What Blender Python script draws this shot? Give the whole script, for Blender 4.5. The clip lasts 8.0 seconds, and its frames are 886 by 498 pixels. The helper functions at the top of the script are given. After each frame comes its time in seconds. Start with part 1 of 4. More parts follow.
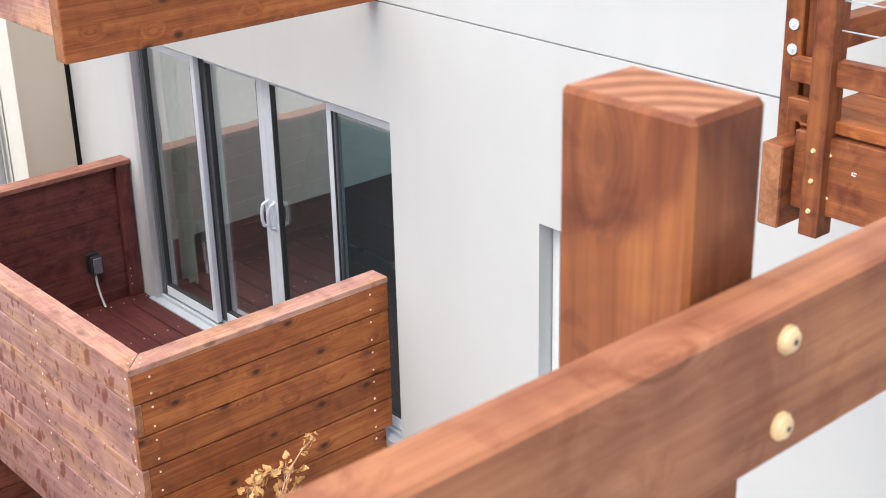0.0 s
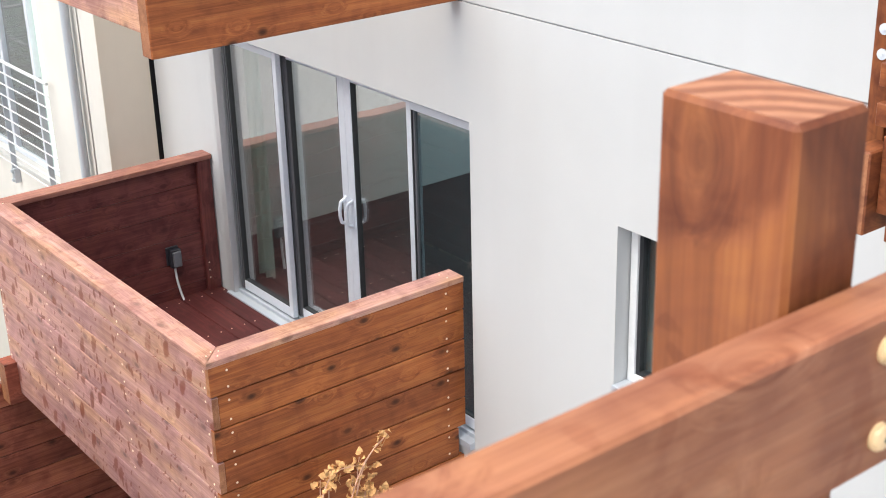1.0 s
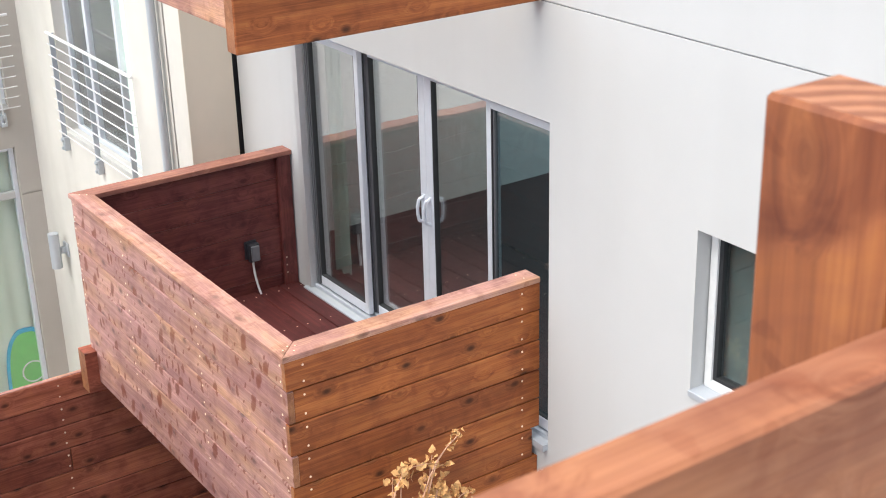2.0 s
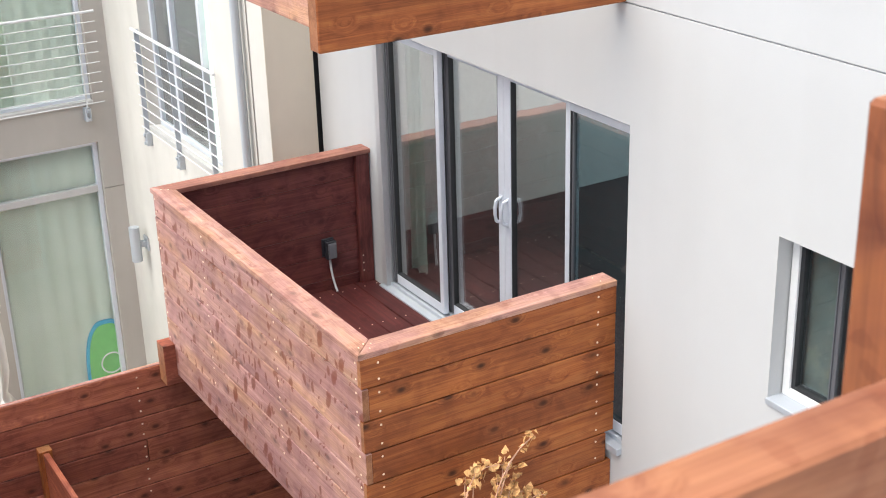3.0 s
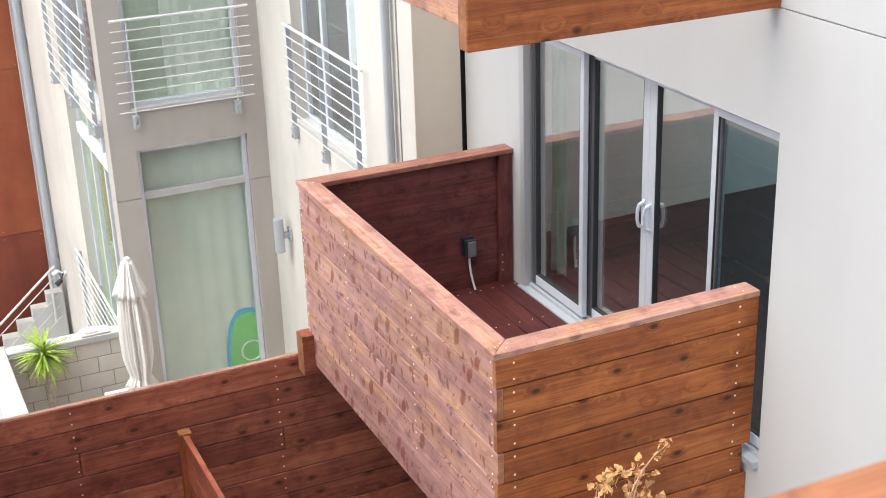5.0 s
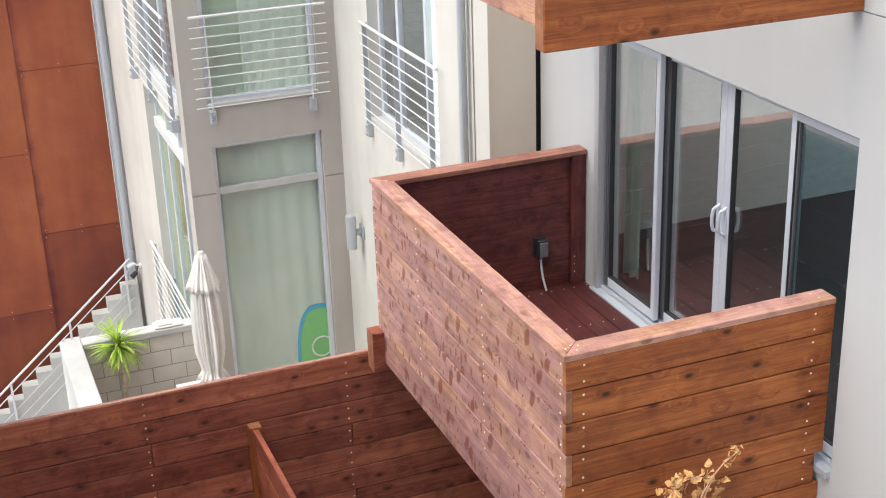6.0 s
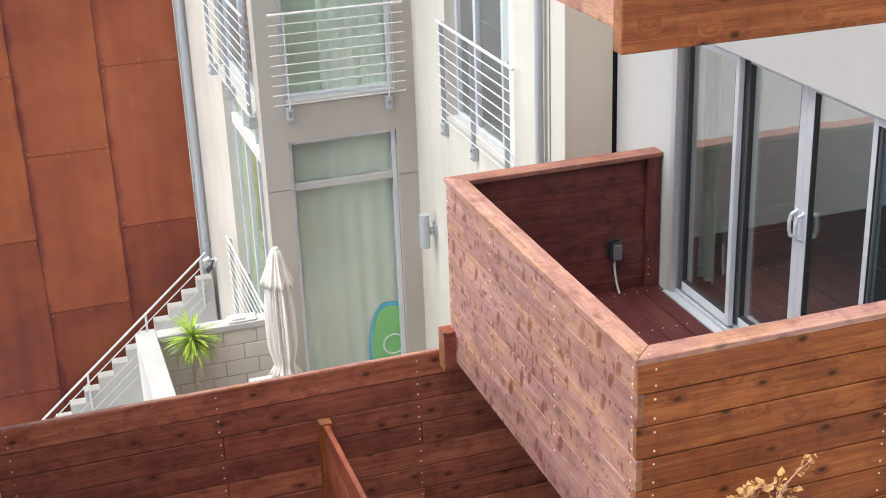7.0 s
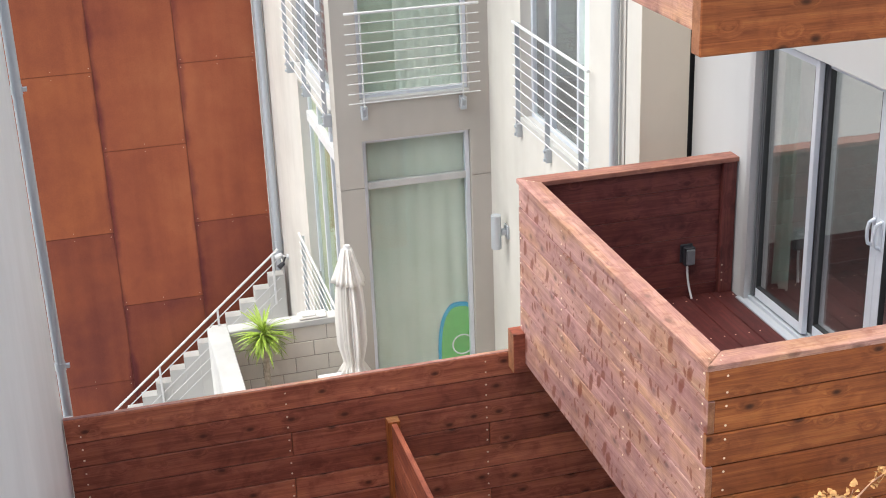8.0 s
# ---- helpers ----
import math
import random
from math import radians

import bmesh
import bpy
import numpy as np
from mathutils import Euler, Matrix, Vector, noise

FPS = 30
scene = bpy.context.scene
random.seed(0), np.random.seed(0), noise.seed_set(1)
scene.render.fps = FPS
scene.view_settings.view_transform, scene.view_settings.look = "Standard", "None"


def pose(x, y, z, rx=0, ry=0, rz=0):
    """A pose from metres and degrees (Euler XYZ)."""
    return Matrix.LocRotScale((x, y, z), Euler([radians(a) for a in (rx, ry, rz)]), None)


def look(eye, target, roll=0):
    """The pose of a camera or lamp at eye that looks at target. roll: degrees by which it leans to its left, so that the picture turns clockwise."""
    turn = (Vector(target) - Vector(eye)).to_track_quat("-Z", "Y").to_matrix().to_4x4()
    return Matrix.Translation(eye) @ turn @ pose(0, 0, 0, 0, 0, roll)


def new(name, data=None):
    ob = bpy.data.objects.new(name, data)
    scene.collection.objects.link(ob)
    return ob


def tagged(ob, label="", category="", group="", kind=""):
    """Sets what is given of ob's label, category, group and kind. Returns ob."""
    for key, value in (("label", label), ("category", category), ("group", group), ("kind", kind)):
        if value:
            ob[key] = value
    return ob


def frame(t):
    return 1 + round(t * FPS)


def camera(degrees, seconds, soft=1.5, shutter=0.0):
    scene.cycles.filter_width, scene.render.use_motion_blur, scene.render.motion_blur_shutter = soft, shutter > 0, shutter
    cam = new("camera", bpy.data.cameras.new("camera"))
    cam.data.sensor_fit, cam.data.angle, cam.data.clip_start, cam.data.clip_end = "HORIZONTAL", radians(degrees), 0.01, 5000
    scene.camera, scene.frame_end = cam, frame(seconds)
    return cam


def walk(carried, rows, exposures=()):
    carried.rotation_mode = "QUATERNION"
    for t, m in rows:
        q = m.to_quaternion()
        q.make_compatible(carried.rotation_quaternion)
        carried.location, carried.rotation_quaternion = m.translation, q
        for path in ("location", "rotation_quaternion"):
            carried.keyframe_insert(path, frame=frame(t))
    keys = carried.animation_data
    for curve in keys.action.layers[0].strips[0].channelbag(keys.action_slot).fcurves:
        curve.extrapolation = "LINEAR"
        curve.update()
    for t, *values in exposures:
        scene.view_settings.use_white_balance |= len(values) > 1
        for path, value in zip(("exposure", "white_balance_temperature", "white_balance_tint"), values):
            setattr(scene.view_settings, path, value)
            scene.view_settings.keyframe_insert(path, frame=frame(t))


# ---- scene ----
cam = camera(36.1, 8.0, soft=1.0)
cam.data.dof.use_dof, cam.data.dof.focus_distance, cam.data.dof.aperture_fstop = True, 7.5, 16
PATH = [
    (0, (7.554, -4.251, 4.106), (6.157, -3.05, 3.329), -1.4),
    (0.5, (7.549, -4.258, 4.107), (6.117, -3.097, 3.331), -1.5),
    (1, (7.544, -4.267, 4.108), (6.078, -3.149, 3.333), -1.5),
    (1.5, (7.537, -4.271, 4.107), (6.038, -3.198, 3.333), -1.5),
    (3, (7.521, -4.293, 4.108), (5.932, -3.354, 3.338), -1.7),
    (3.5, (7.524, -4.286, 4.106), (5.905, -3.398, 3.338), -1.8),
    (4, (7.521, -4.294, 4.116), (5.88, -3.448, 3.347), -1.9),
    (4.5, (7.518, -4.301, 4.109), (5.855, -3.496, 3.343), -1.9),
    (6, (7.507, -4.308, 4.11), (5.782, -3.643, 3.348), -2.0),
    (6.5, (7.502, -4.312, 4.105), (5.757, -3.696, 3.346), -2.1),
    (7, (7.503, -4.31, 4.115), (5.741, -3.745, 3.355), -2.2),
    (7.5, (7.504, -4.315, 4.111), (5.725, -3.801, 3.354), -2.2),
    (8, (7.497, -4.315, 4.105), (5.705, -3.849, 3.351), -2.2),
]
walk(cam, [(t, look(eye, target, roll)) for t, eye, target, roll in PATH], exposures=[(0.0, 1.07, 5950, 3), (4.5, 1.10, 5950, 3), (6.0, 0.91, 5950, 3), (8.0, 0.95, 5950, 3)])

# ---- world, sun and exposure ----
world = bpy.data.worlds.new("world")
scene.world = world
world.use_nodes = True
wn = world.node_tree.nodes
sky = wn.new("ShaderNodeTexSky")
sky.sky_type = "NISHITA"
sky.sun_disc = False
sky.sun_elevation, sky.sun_rotation = radians(62), radians(180)
sky.air_density, sky.dust_density, sky.ozone_density = 0.6, 6.0, 0.2
wn["Background"].inputs["Strength"].default_value = 0.15
world.node_tree.links.new(sky.outputs["Color"], wn["Background"].inputs["Color"])
sun = new("sun", bpy.data.lights.new("sun", "SUN"))
sun.data.energy, sun.data.angle, sun.data.color = 0.9, radians(85), (1.0, 0.96, 0.9)
sun.matrix_world = look((0, -5, 9.4), (0, 0, 0))


# ---- materials ----
def nodes_of(name, rough=0.6, metal=0.0, color=(0.5, 0.5, 0.5)):
    m = bpy.data.materials.new(name)
    m.use_nodes = True
    nt = m.node_tree
    b = nt.nodes["Principled BSDF"]
    b.inputs["Roughness"].default_value, b.inputs["Metallic"].default_value = rough, metal
    b.inputs["Base Color"].default_value = (*color, 1)
    return m, nt, b


def add(nt, kind, **inputs):
    n = nt.nodes.new("ShaderNode" + kind)
    for key, value in inputs.items():
        n.inputs[key].default_value = value
    return n


def ramp(nt, source, stops):
    r = nt.nodes.new("ShaderNodeValToRGB")
    e = r.color_ramp.elements
    while len(e) < len(stops):
        e.new(0.5)
    for k, (at, col) in enumerate(stops):
        e[k].position, e[k].color = at, (*col, 1)
    nt.links.new(source, r.inputs["Fac"])
    return r.outputs["Color"]


def mixed(nt, fac, a, b, mode="MIX"):
    n = nt.nodes.new("ShaderNodeMix")
    n.data_type, n.blend_type = "RGBA", mode
    for value, slot in ((fac, 0), (a, 6), (b, 7)):
        if isinstance(value, (float, int)):
            n.inputs[slot].default_value = value
        elif isinstance(value, tuple):
            n.inputs[slot].default_value = (*value, 1)
        else:
            nt.links.new(value, n.inputs[slot])
    return n.outputs[2]


def bump(nt, b, height, strength, distance=0.002):
    n = add(nt, "Bump", Strength=strength, Distance=distance)
    nt.links.new(height, n.inputs["Height"])
    nt.links.new(n.outputs["Normal"], b.inputs["Normal"])


def wood(name, low, mid, high, rough=0.5, knots=0.75, tone=0.5, flecks=0.0, hairs=0.35, blotch=0.5, knot_tone=0.3):
    """Stained softwood: the grain runs along the piece's own x, with knots, streaks and a tone for every piece."""
    m, nt, b = nodes_of(name, rough)
    b.inputs["Specular IOR Level"].default_value = 0.3
    co = nt.nodes.new("ShaderNodeTexCoord")
    info = nt.nodes.new("ShaderNodeObjectInfo")
    shift = nt.nodes.new("ShaderNodeVectorMath")
    shift.operation = "SCALE"
    shift.inputs[0].default_value = (37.0, 19.0, 53.0)
    nt.links.new(info.outputs["Random"], shift.inputs["Scale"])
    place = nt.nodes.new("ShaderNodeVectorMath")
    nt.links.new(co.outputs["Object"], place.inputs[0])
    nt.links.new(shift.outputs[0], place.inputs[1])
    # knots bend the grain round them
    sep = nt.nodes.new("ShaderNodeSeparateXYZ")
    nt.links.new(place.outputs[0], sep.inputs[0])
    across = nt.nodes.new("ShaderNodeMath")
    nt.links.new(sep.outputs["Y"], across.inputs[0])
    nt.links.new(sep.outputs["Z"], across.inputs[1])
    face = nt.nodes.new("ShaderNodeCombineXYZ")
    nt.links.new(sep.outputs["X"], face.inputs[0])
    nt.links.new(across.outputs[0], face.inputs[1])
    kmap = add(nt, "Mapping", Scale=(3.6, 6.2, 1.0))
    nt.links.new(face.outputs[0], kmap.inputs["Vector"])
    knot = add(nt, "TexVoronoi", Scale=1.0, Randomness=1.0)
    knot.voronoi_dimensions = "2D"
    nt.links.new(kmap.outputs[0], knot.inputs["Vector"])
    gmap = add(nt, "Mapping", Scale=(1.1, 34.0, 34.0))
    nt.links.new(place.outputs[0], gmap.inputs["Vector"])
    warp = nt.nodes.new("ShaderNodeVectorMath")
    warp.operation = "MULTIPLY_ADD"
    spread = ramp(nt, knot.outputs["Distance"], [(0.03, (1, 1, 1)), (0.3, (0, 0, 0))])
    nt.links.new(spread, warp.inputs[0])
    warp.inputs[1].default_value = (0.0, 1.6, 1.6)
    nt.links.new(gmap.outputs[0], warp.inputs[2])
    grain = add(nt, "TexNoise", Scale=1.0, Detail=6.0, Roughness=0.62, Distortion=0.7)
    nt.links.new(warp.outputs[0], grain.inputs["Vector"])
    col = ramp(nt, grain.outputs["Fac"], [(0.3, low), (0.5, mid), (0.7, high)])
    smap = add(nt, "Mapping", Scale=(1.3, 7.0, 7.0))
    nt.links.new(place.outputs[0], smap.inputs["Vector"])
    streak = add(nt, "TexNoise", Scale=1.0, Detail=3.0)
    nt.links.new(smap.outputs[0], streak.inputs["Vector"])
    col = mixed(nt, 0.75, col, ramp(nt, streak.outputs["Fac"], [(0.3, (0.72, 0.66, 0.62)), (0.7, (1.2, 1.17, 1.1))]), "MULTIPLY")
    hmap = add(nt, "Mapping", Scale=(7.0, 190.0, 190.0))
    nt.links.new(place.outputs[0], hmap.inputs["Vector"])
    hair = add(nt, "TexNoise", Scale=1.0, Detail=3.0, Roughness=0.6)
    nt.links.new(hmap.outputs[0], hair.inputs["Vector"])
    col = mixed(nt, hairs, col, ramp(nt, hair.outputs["Fac"], [(0.36, (0.6, 0.57, 0.55)), (0.5, (1, 1, 1)), (0.66, (1.25, 1.25, 1.22))]), "MULTIPLY")
    patch = add(nt, "TexNoise", Scale=7.0, Detail=4.0, Roughness=0.55, Distortion=0.6)
    nt.links.new(place.outputs[0], patch.inputs["Vector"])
    col = mixed(nt, blotch, col, ramp(nt, patch.outputs["Fac"], [(0.36, (0.62, 0.54, 0.56)), (0.5, (1, 1, 1)), (0.64, (1.16, 1.2, 1.02))]), "MULTIPLY")
    each = ramp(nt, info.outputs["Random"], [(0.0, (0.66, 0.6, 0.62)), (0.5, (1, 1, 1)), (1.0, (1.2, 1.26, 1.15))])
    col = mixed(nt, tone, col, each, "MULTIPLY")
    dark = ramp(nt, knot.outputs["Distance"], [(0.035, (1, 1, 1)), (0.085, (0.7, 0.7, 0.7)), (0.12, (0.32, 0.32, 0.32)), (0.26, (0, 0, 0))])
    some = ramp(nt, knot.outputs["Color"], [(0.52, (0, 0, 0)), (0.6, (1, 1, 1))])
    fac = nt.nodes.new("ShaderNodeMath")
    fac.operation = "MULTIPLY"
    nt.links.new(dark, fac.inputs[0])
    nt.links.new(some, fac.inputs[1])
    fac2 = nt.nodes.new("ShaderNodeMath")
    fac2.operation = "MULTIPLY"
    nt.links.new(fac.outputs[0], fac2.inputs[0])
    fac2.inputs[1].default_value = knots
    col = mixed(nt, fac2.outputs[0], col, tuple(knot_tone * v for v in low))
    if flecks:
        # ragged brown marks standing across the grain, a few large ones and more small ones, and tan patches
        rag = add(nt, "TexNoise", Scale=16.0, Detail=3.0)
        nt.links.new(face.outputs[0], rag.inputs["Vector"])
        tear = nt.nodes.new("ShaderNodeVectorMath")
        tear.operation = "MULTIPLY_ADD"
        nt.links.new(rag.outputs["Color"], tear.inputs[0])
        tear.inputs[1].default_value = (0.045, 0.07, 0.0)
        nt.links.new(face.outputs[0], tear.inputs[2])
        for lean, scale, few, size, force in ((0.3, (6.0, 2.8, 1.0), 0.24, 0.20, 1.0), (-0.1, (11.0, 5.0, 1.0), 0.28, 0.19, 1.0), (0.5, (22.0, 10.0, 1.0), 0.36, 0.2, 0.9)):
            tilt = add(nt, "Mapping", Rotation=(0, 0, lean), Location=(scale[0], 0.3 * scale[1], 0))
            nt.links.new(tear.outputs[0], tilt.inputs["Vector"])
            fmap = add(nt, "Mapping", Scale=scale)
            nt.links.new(tilt.outputs[0], fmap.inputs["Vector"])
            fl = add(nt, "TexVoronoi", Scale=1.0, Randomness=1.0)
            fl.voronoi_dimensions = "2D"
            nt.links.new(fmap.outputs[0], fl.inputs["Vector"])
            spot = ramp(nt, fl.outputs["Distance"], [(0.0, (force * flecks,) * 3), (0.74 * size, (0.85 * force * flecks,) * 3), (size, (0, 0, 0))])
            pick = ramp(nt, fl.outputs["Color"], [(few + 0.27, (0, 0, 0)), (few + 0.3, (1, 1, 1))])
            both = mixed(nt, 1.0, spot, pick, "MULTIPLY")
            worn = mixed(nt, 1.0, both, ramp(nt, grain.outputs["Fac"], [(0.36, (1, 1, 1)), (0.64, (0.8, 0.8, 0.8))]), "MULTIPLY")
            col = mixed(nt, worn, col, (0.60 * low[0], 0.36 * low[1], 0.25 * low[2]))
        tan = add(nt, "TexNoise", Scale=1.0, Detail=3.0)
        tmap = add(nt, "Mapping", Scale=(1.6, 6.0, 6.0))
        nt.links.new(place.outputs[0], tmap.inputs["Vector"])
        nt.links.new(tmap.outputs[0], tan.inputs["Vector"])
        col = mixed(nt, 1.0, col, ramp(nt, tan.outputs["Fac"], [(0.40, (0.95, 0.93, 1.0)), (0.52, (1, 1, 1)), (0.66, (1.08, 1.08, 0.88))]), "MULTIPLY")
    nt.links.new(col, b.inputs["Base Color"])
    bump(nt, b, grain.outputs["Fac"], 0.35, 0.0015)
    return m


def plaster(name, color, rough=0.9, stain=0.08, scale=120.0, relief=0.25):
    m, nt, b = nodes_of(name, rough)
    co = nt.nodes.new("ShaderNodeTexCoord")
    big = add(nt, "TexNoise", Scale=0.7, Detail=5.0, Roughness=0.6)
    fine = add(nt, "TexNoise", Scale=scale, Detail=3.0)
    run = add(nt, "Mapping", Scale=(4.0, 4.0, 0.25))
    nt.links.new(co.outputs["Object"], run.inputs["Vector"])
    drip = add(nt, "TexNoise", Scale=1.0, Detail=4.0)
    nt.links.new(run.outputs[0], drip.inputs["Vector"])
    for n in (big, fine):
        nt.links.new(co.outputs["Object"], n.inputs["Vector"])
    c2 = tuple(v * (1 - 2 * stain) for v in color)
    col = ramp(nt, big.outputs["Fac"], [(0.3, c2), (0.6, color)])
    col = mixed(nt, stain * 2, col, ramp(nt, drip.outputs["Fac"], [(0.35, (0.7, 0.68, 0.64)), (0.55, (1, 1, 1))]), "MULTIPLY")
    nt.links.new(col, b.inputs["Base Color"])
    bump(nt, b, fine.outputs["Fac"], relief, 0.002)
    return m


def metal(name, color, rough=0.35, full=1.0):
    m, nt, b = nodes_of(name, rough, full, color)
    co = nt.nodes.new("ShaderNodeTexCoord")
    n = add(nt, "TexNoise", Scale=30.0, Detail=4.0)
    nt.links.new(co.outputs["Object"], n.inputs["Vector"])
    nt.links.new(ramp(nt, n.outputs["Fac"], [(0.3, tuple(0.94 * v for v in color)), (0.7, color)]), b.inputs["Base Color"])
    r = ramp(nt, n.outputs["Fac"], [(0.3, (rough * 0.8,) * 3), (0.7, (min(1, rough * 1.25),) * 3)])
    nt.links.new(r, b.inputs["Roughness"])
    return m


def plain(name, color, rough=0.6, spread=0.1, scale=20.0):
    m, nt, b = nodes_of(name, rough)
    co = nt.nodes.new("ShaderNodeTexCoord")
    n = add(nt, "TexNoise", Scale=scale, Detail=4.0)
    nt.links.new(co.outputs["Object"], n.inputs["Vector"])
    nt.links.new(ramp(nt, n.outputs["Fac"], [(0.3, tuple(v * (1 - spread) for v in color)), (0.7, tuple(min(1, v * (1 + spread)) for v in color))]), b.inputs["Base Color"])
    bump(nt, b, n.outputs["Fac"], 0.1, 0.001)
    return m


def glass(name, tint, mirror=0.35, rough=0.0, warp=0.0, slope=1.0):
    """Tinted window glass: a clear pane whose gloss grows with the slant of the view."""
    m = bpy.data.materials.new(name)
    m.use_nodes = True
    nt = m.node_tree
    out = nt.nodes["Material Output"]
    nt.nodes.remove(nt.nodes["Principled BSDF"])
    clear = add(nt, "BsdfTransparent", Color=(*tint, 1))
    gloss = add(nt, "BsdfGlossy", Color=(1.0, 0.99, 0.98, 1), Roughness=rough)
    if warp:
        co = nt.nodes.new("ShaderNodeTexCoord")
        wave = add(nt, "TexNoise", Scale=2.2, Detail=1.0)
        nt.links.new(co.outputs["Object"], wave.inputs["Vector"])
        bend = add(nt, "Bump", Strength=1.0, Distance=warp)
        nt.links.new(wave.outputs["Fac"], bend.inputs["Height"])
        nt.links.new(bend.outputs["Normal"], gloss.inputs["Normal"])
    slant = add(nt, "LayerWeight", Blend=0.5)
    fres = nt.nodes.new("ShaderNodeMath")
    fres.operation = "POWER"
    nt.links.new(slant.outputs["Facing"], fres.inputs[0])
    fres.inputs[1].default_value = 3.0
    fac = nt.nodes.new("ShaderNodeMath")
    fac.operation, fac.use_clamp = "MULTIPLY_ADD", True
    nt.links.new(fres.outputs[0], fac.inputs[0])
    fac.inputs[1].default_value, fac.inputs[2].default_value = slope, mirror
    mix = nt.nodes.new("ShaderNodeMixShader")
    nt.links.new(fac.outputs[0], mix.inputs[0])
    nt.links.new(clear.outputs[0], mix.inputs[1])
    nt.links.new(gloss.outputs[0], mix.inputs[2])
    nt.links.new(mix.outputs[0], out.inputs["Surface"])
    return m


WOOD = wood("stained_wood", (0.205, 0.057, 0.017), (0.32, 0.10, 0.030), (0.41, 0.15, 0.048), rough=0.5, knots=1.0, tone=0.65, hairs=0.45, blotch=0.45, knot_tone=0.28)
# front planks: faded stain, with the sky's pinkish sheen put into the colour
WOOD_FADED_SHEEN = wood("faded_sheen_wood", (0.345, 0.186, 0.164), (0.455, 0.26, 0.236), (0.55, 0.345, 0.31), rough=0.55, tone=0.4, knots=0.8, knot_tone=0.42, flecks=1.0, blotch=0.4)
WOOD_CAP = wood("faded_cap_wood", (0.36, 0.188, 0.15), (0.45, 0.25, 0.205), (0.53, 0.32, 0.27), rough=0.55, tone=0.2, knots=0.6, flecks=0.3, hairs=0.5)
WOOD_FENCE = wood("fence_wood", (0.265, 0.080, 0.047), (0.39, 0.126, 0.076), (0.49, 0.18, 0.107), knots=0.95, tone=0.85, blotch=0.6)
WOOD_POST = wood("weathered_post_wood", (0.14, 0.044, 0.019), (0.215, 0.072, 0.028), (0.29, 0.108, 0.040), rough=0.45, knots=0.3, tone=0.3, flecks=0.4, hairs=0.12, blotch=1.0)
WOOD_REDCAP = wood("red_cap_wood", (0.25, 0.105, 0.08), (0.32, 0.145, 0.112), (0.39, 0.19, 0.15), rough=0.5, tone=0.1, knots=0.4)
WOOD_RAIL = wood("worn_rail_wood", (0.28, 0.108, 0.052), (0.40, 0.172, 0.086), (0.49, 0.24, 0.13), rough=0.5, knots=0.6, tone=0.2, flecks=0.3, hairs=0.2, blotch=0.7)
# deck planks: dark stain deepened by the balcony's shade, painted into the colour
WOOD_DECK = wood("shaded_deck_wood", (0.056, 0.016, 0.016), (0.084, 0.023, 0.023), (0.115, 0.033, 0.032), rough=0.45, knots=0.4)
# dark stain, with the shade inside the balcony put into the colour too
WOOD_DARK = wood("shaded_stained_wood", (0.095, 0.028, 0.027), (0.14, 0.041, 0.039), (0.185, 0.058, 0.054), rough=0.4, knots=0.5, blotch=0.7)


def end_grain(name, low, high):
    """Sawn ends: yearly rings round a heart that lies off the piece."""
    m, nt, b = nodes_of(name, 0.7)
    co = nt.nodes.new("ShaderNodeTexCoord")
    mp = add(nt, "Mapping", Location=(0, 0.09, 0.10), Scale=(0, 1, 1))
    nt.links.new(co.outputs["Object"], mp.inputs["Vector"])
    w = add(nt, "TexWave", Scale=11.0, Distortion=3.0, Detail=3.0)
    w.inputs["Detail Scale"].default_value = 0.6
    w.wave_type, w.rings_direction = "RINGS", "X"
    nt.links.new(mp.outputs[0], w.inputs["Vector"])
    n = add(nt, "TexNoise", Scale=55.0, Detail=4.0)
    nt.links.new(co.outputs["Object"], n.inputs["Vector"])
    col = ramp(nt, w.outputs["Fac"], [(0.3, high), (0.6, low)])
    col = mixed(nt, 0.4, col, ramp(nt, n.outputs["Fac"], [(0.3, (0.7, 0.68, 0.66)), (0.7, (1.15, 1.15, 1.15))]), "MULTIPLY")
    nt.links.new(col, b.inputs["Base Color"])
    bump(nt, b, w.outputs["Fac"], 0.3, 0.001)
    return m


END = end_grain("end_grain", (0.25, 0.092, 0.043), (0.38, 0.17, 0.085))
END_SAWN = wood("sawn_end", (0.27, 0.115, 0.055), (0.34, 0.155, 0.078), (0.41, 0.20, 0.105), knots=0.0)
END_DARK = wood("dark_end_grain", (0.10, 0.03, 0.015), (0.16, 0.05, 0.025), (0.22, 0.08, 0.04), knots=0.0)
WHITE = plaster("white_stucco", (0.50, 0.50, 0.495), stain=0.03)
# lightened white: the light missing on the west wall is put into its colour
WHITE_LIFTED = plaster("lightened_white_stucco", (0.78, 0.78, 0.775), stain=0.05)
CREAM = plaster("cream_stucco", (0.605, 0.582, 0.53), stain=0.08)
BEIGE = plaster("beige_stucco", (0.72, 0.665, 0.55), stain=0.06)
TAUPE = plaster("taupe_stucco", (0.44, 0.41, 0.365), stain=0.06)
ALU = metal("aluminium", (0.66, 0.69, 0.74), 0.4, 0.25)
SILL = metal("dull_aluminium", (0.47, 0.50, 0.54), 0.45, 0.3)
STEEL = metal("galvanised_steel", (0.46, 0.49, 0.52), 0.45, 0.35)
JAMB = metal("grey_jamb", (0.48, 0.475, 0.48), 0.45, 0.3)
DARKFRAME = metal("dark_frame", (0.12, 0.12, 0.13), 0.5, 0.3)
WHITEPAINT = plain("white_paint", (0.64, 0.64, 0.635), 0.45, 0.05)
GASKET = plain("black_rubber", (0.015, 0.016, 0.018), 0.6)
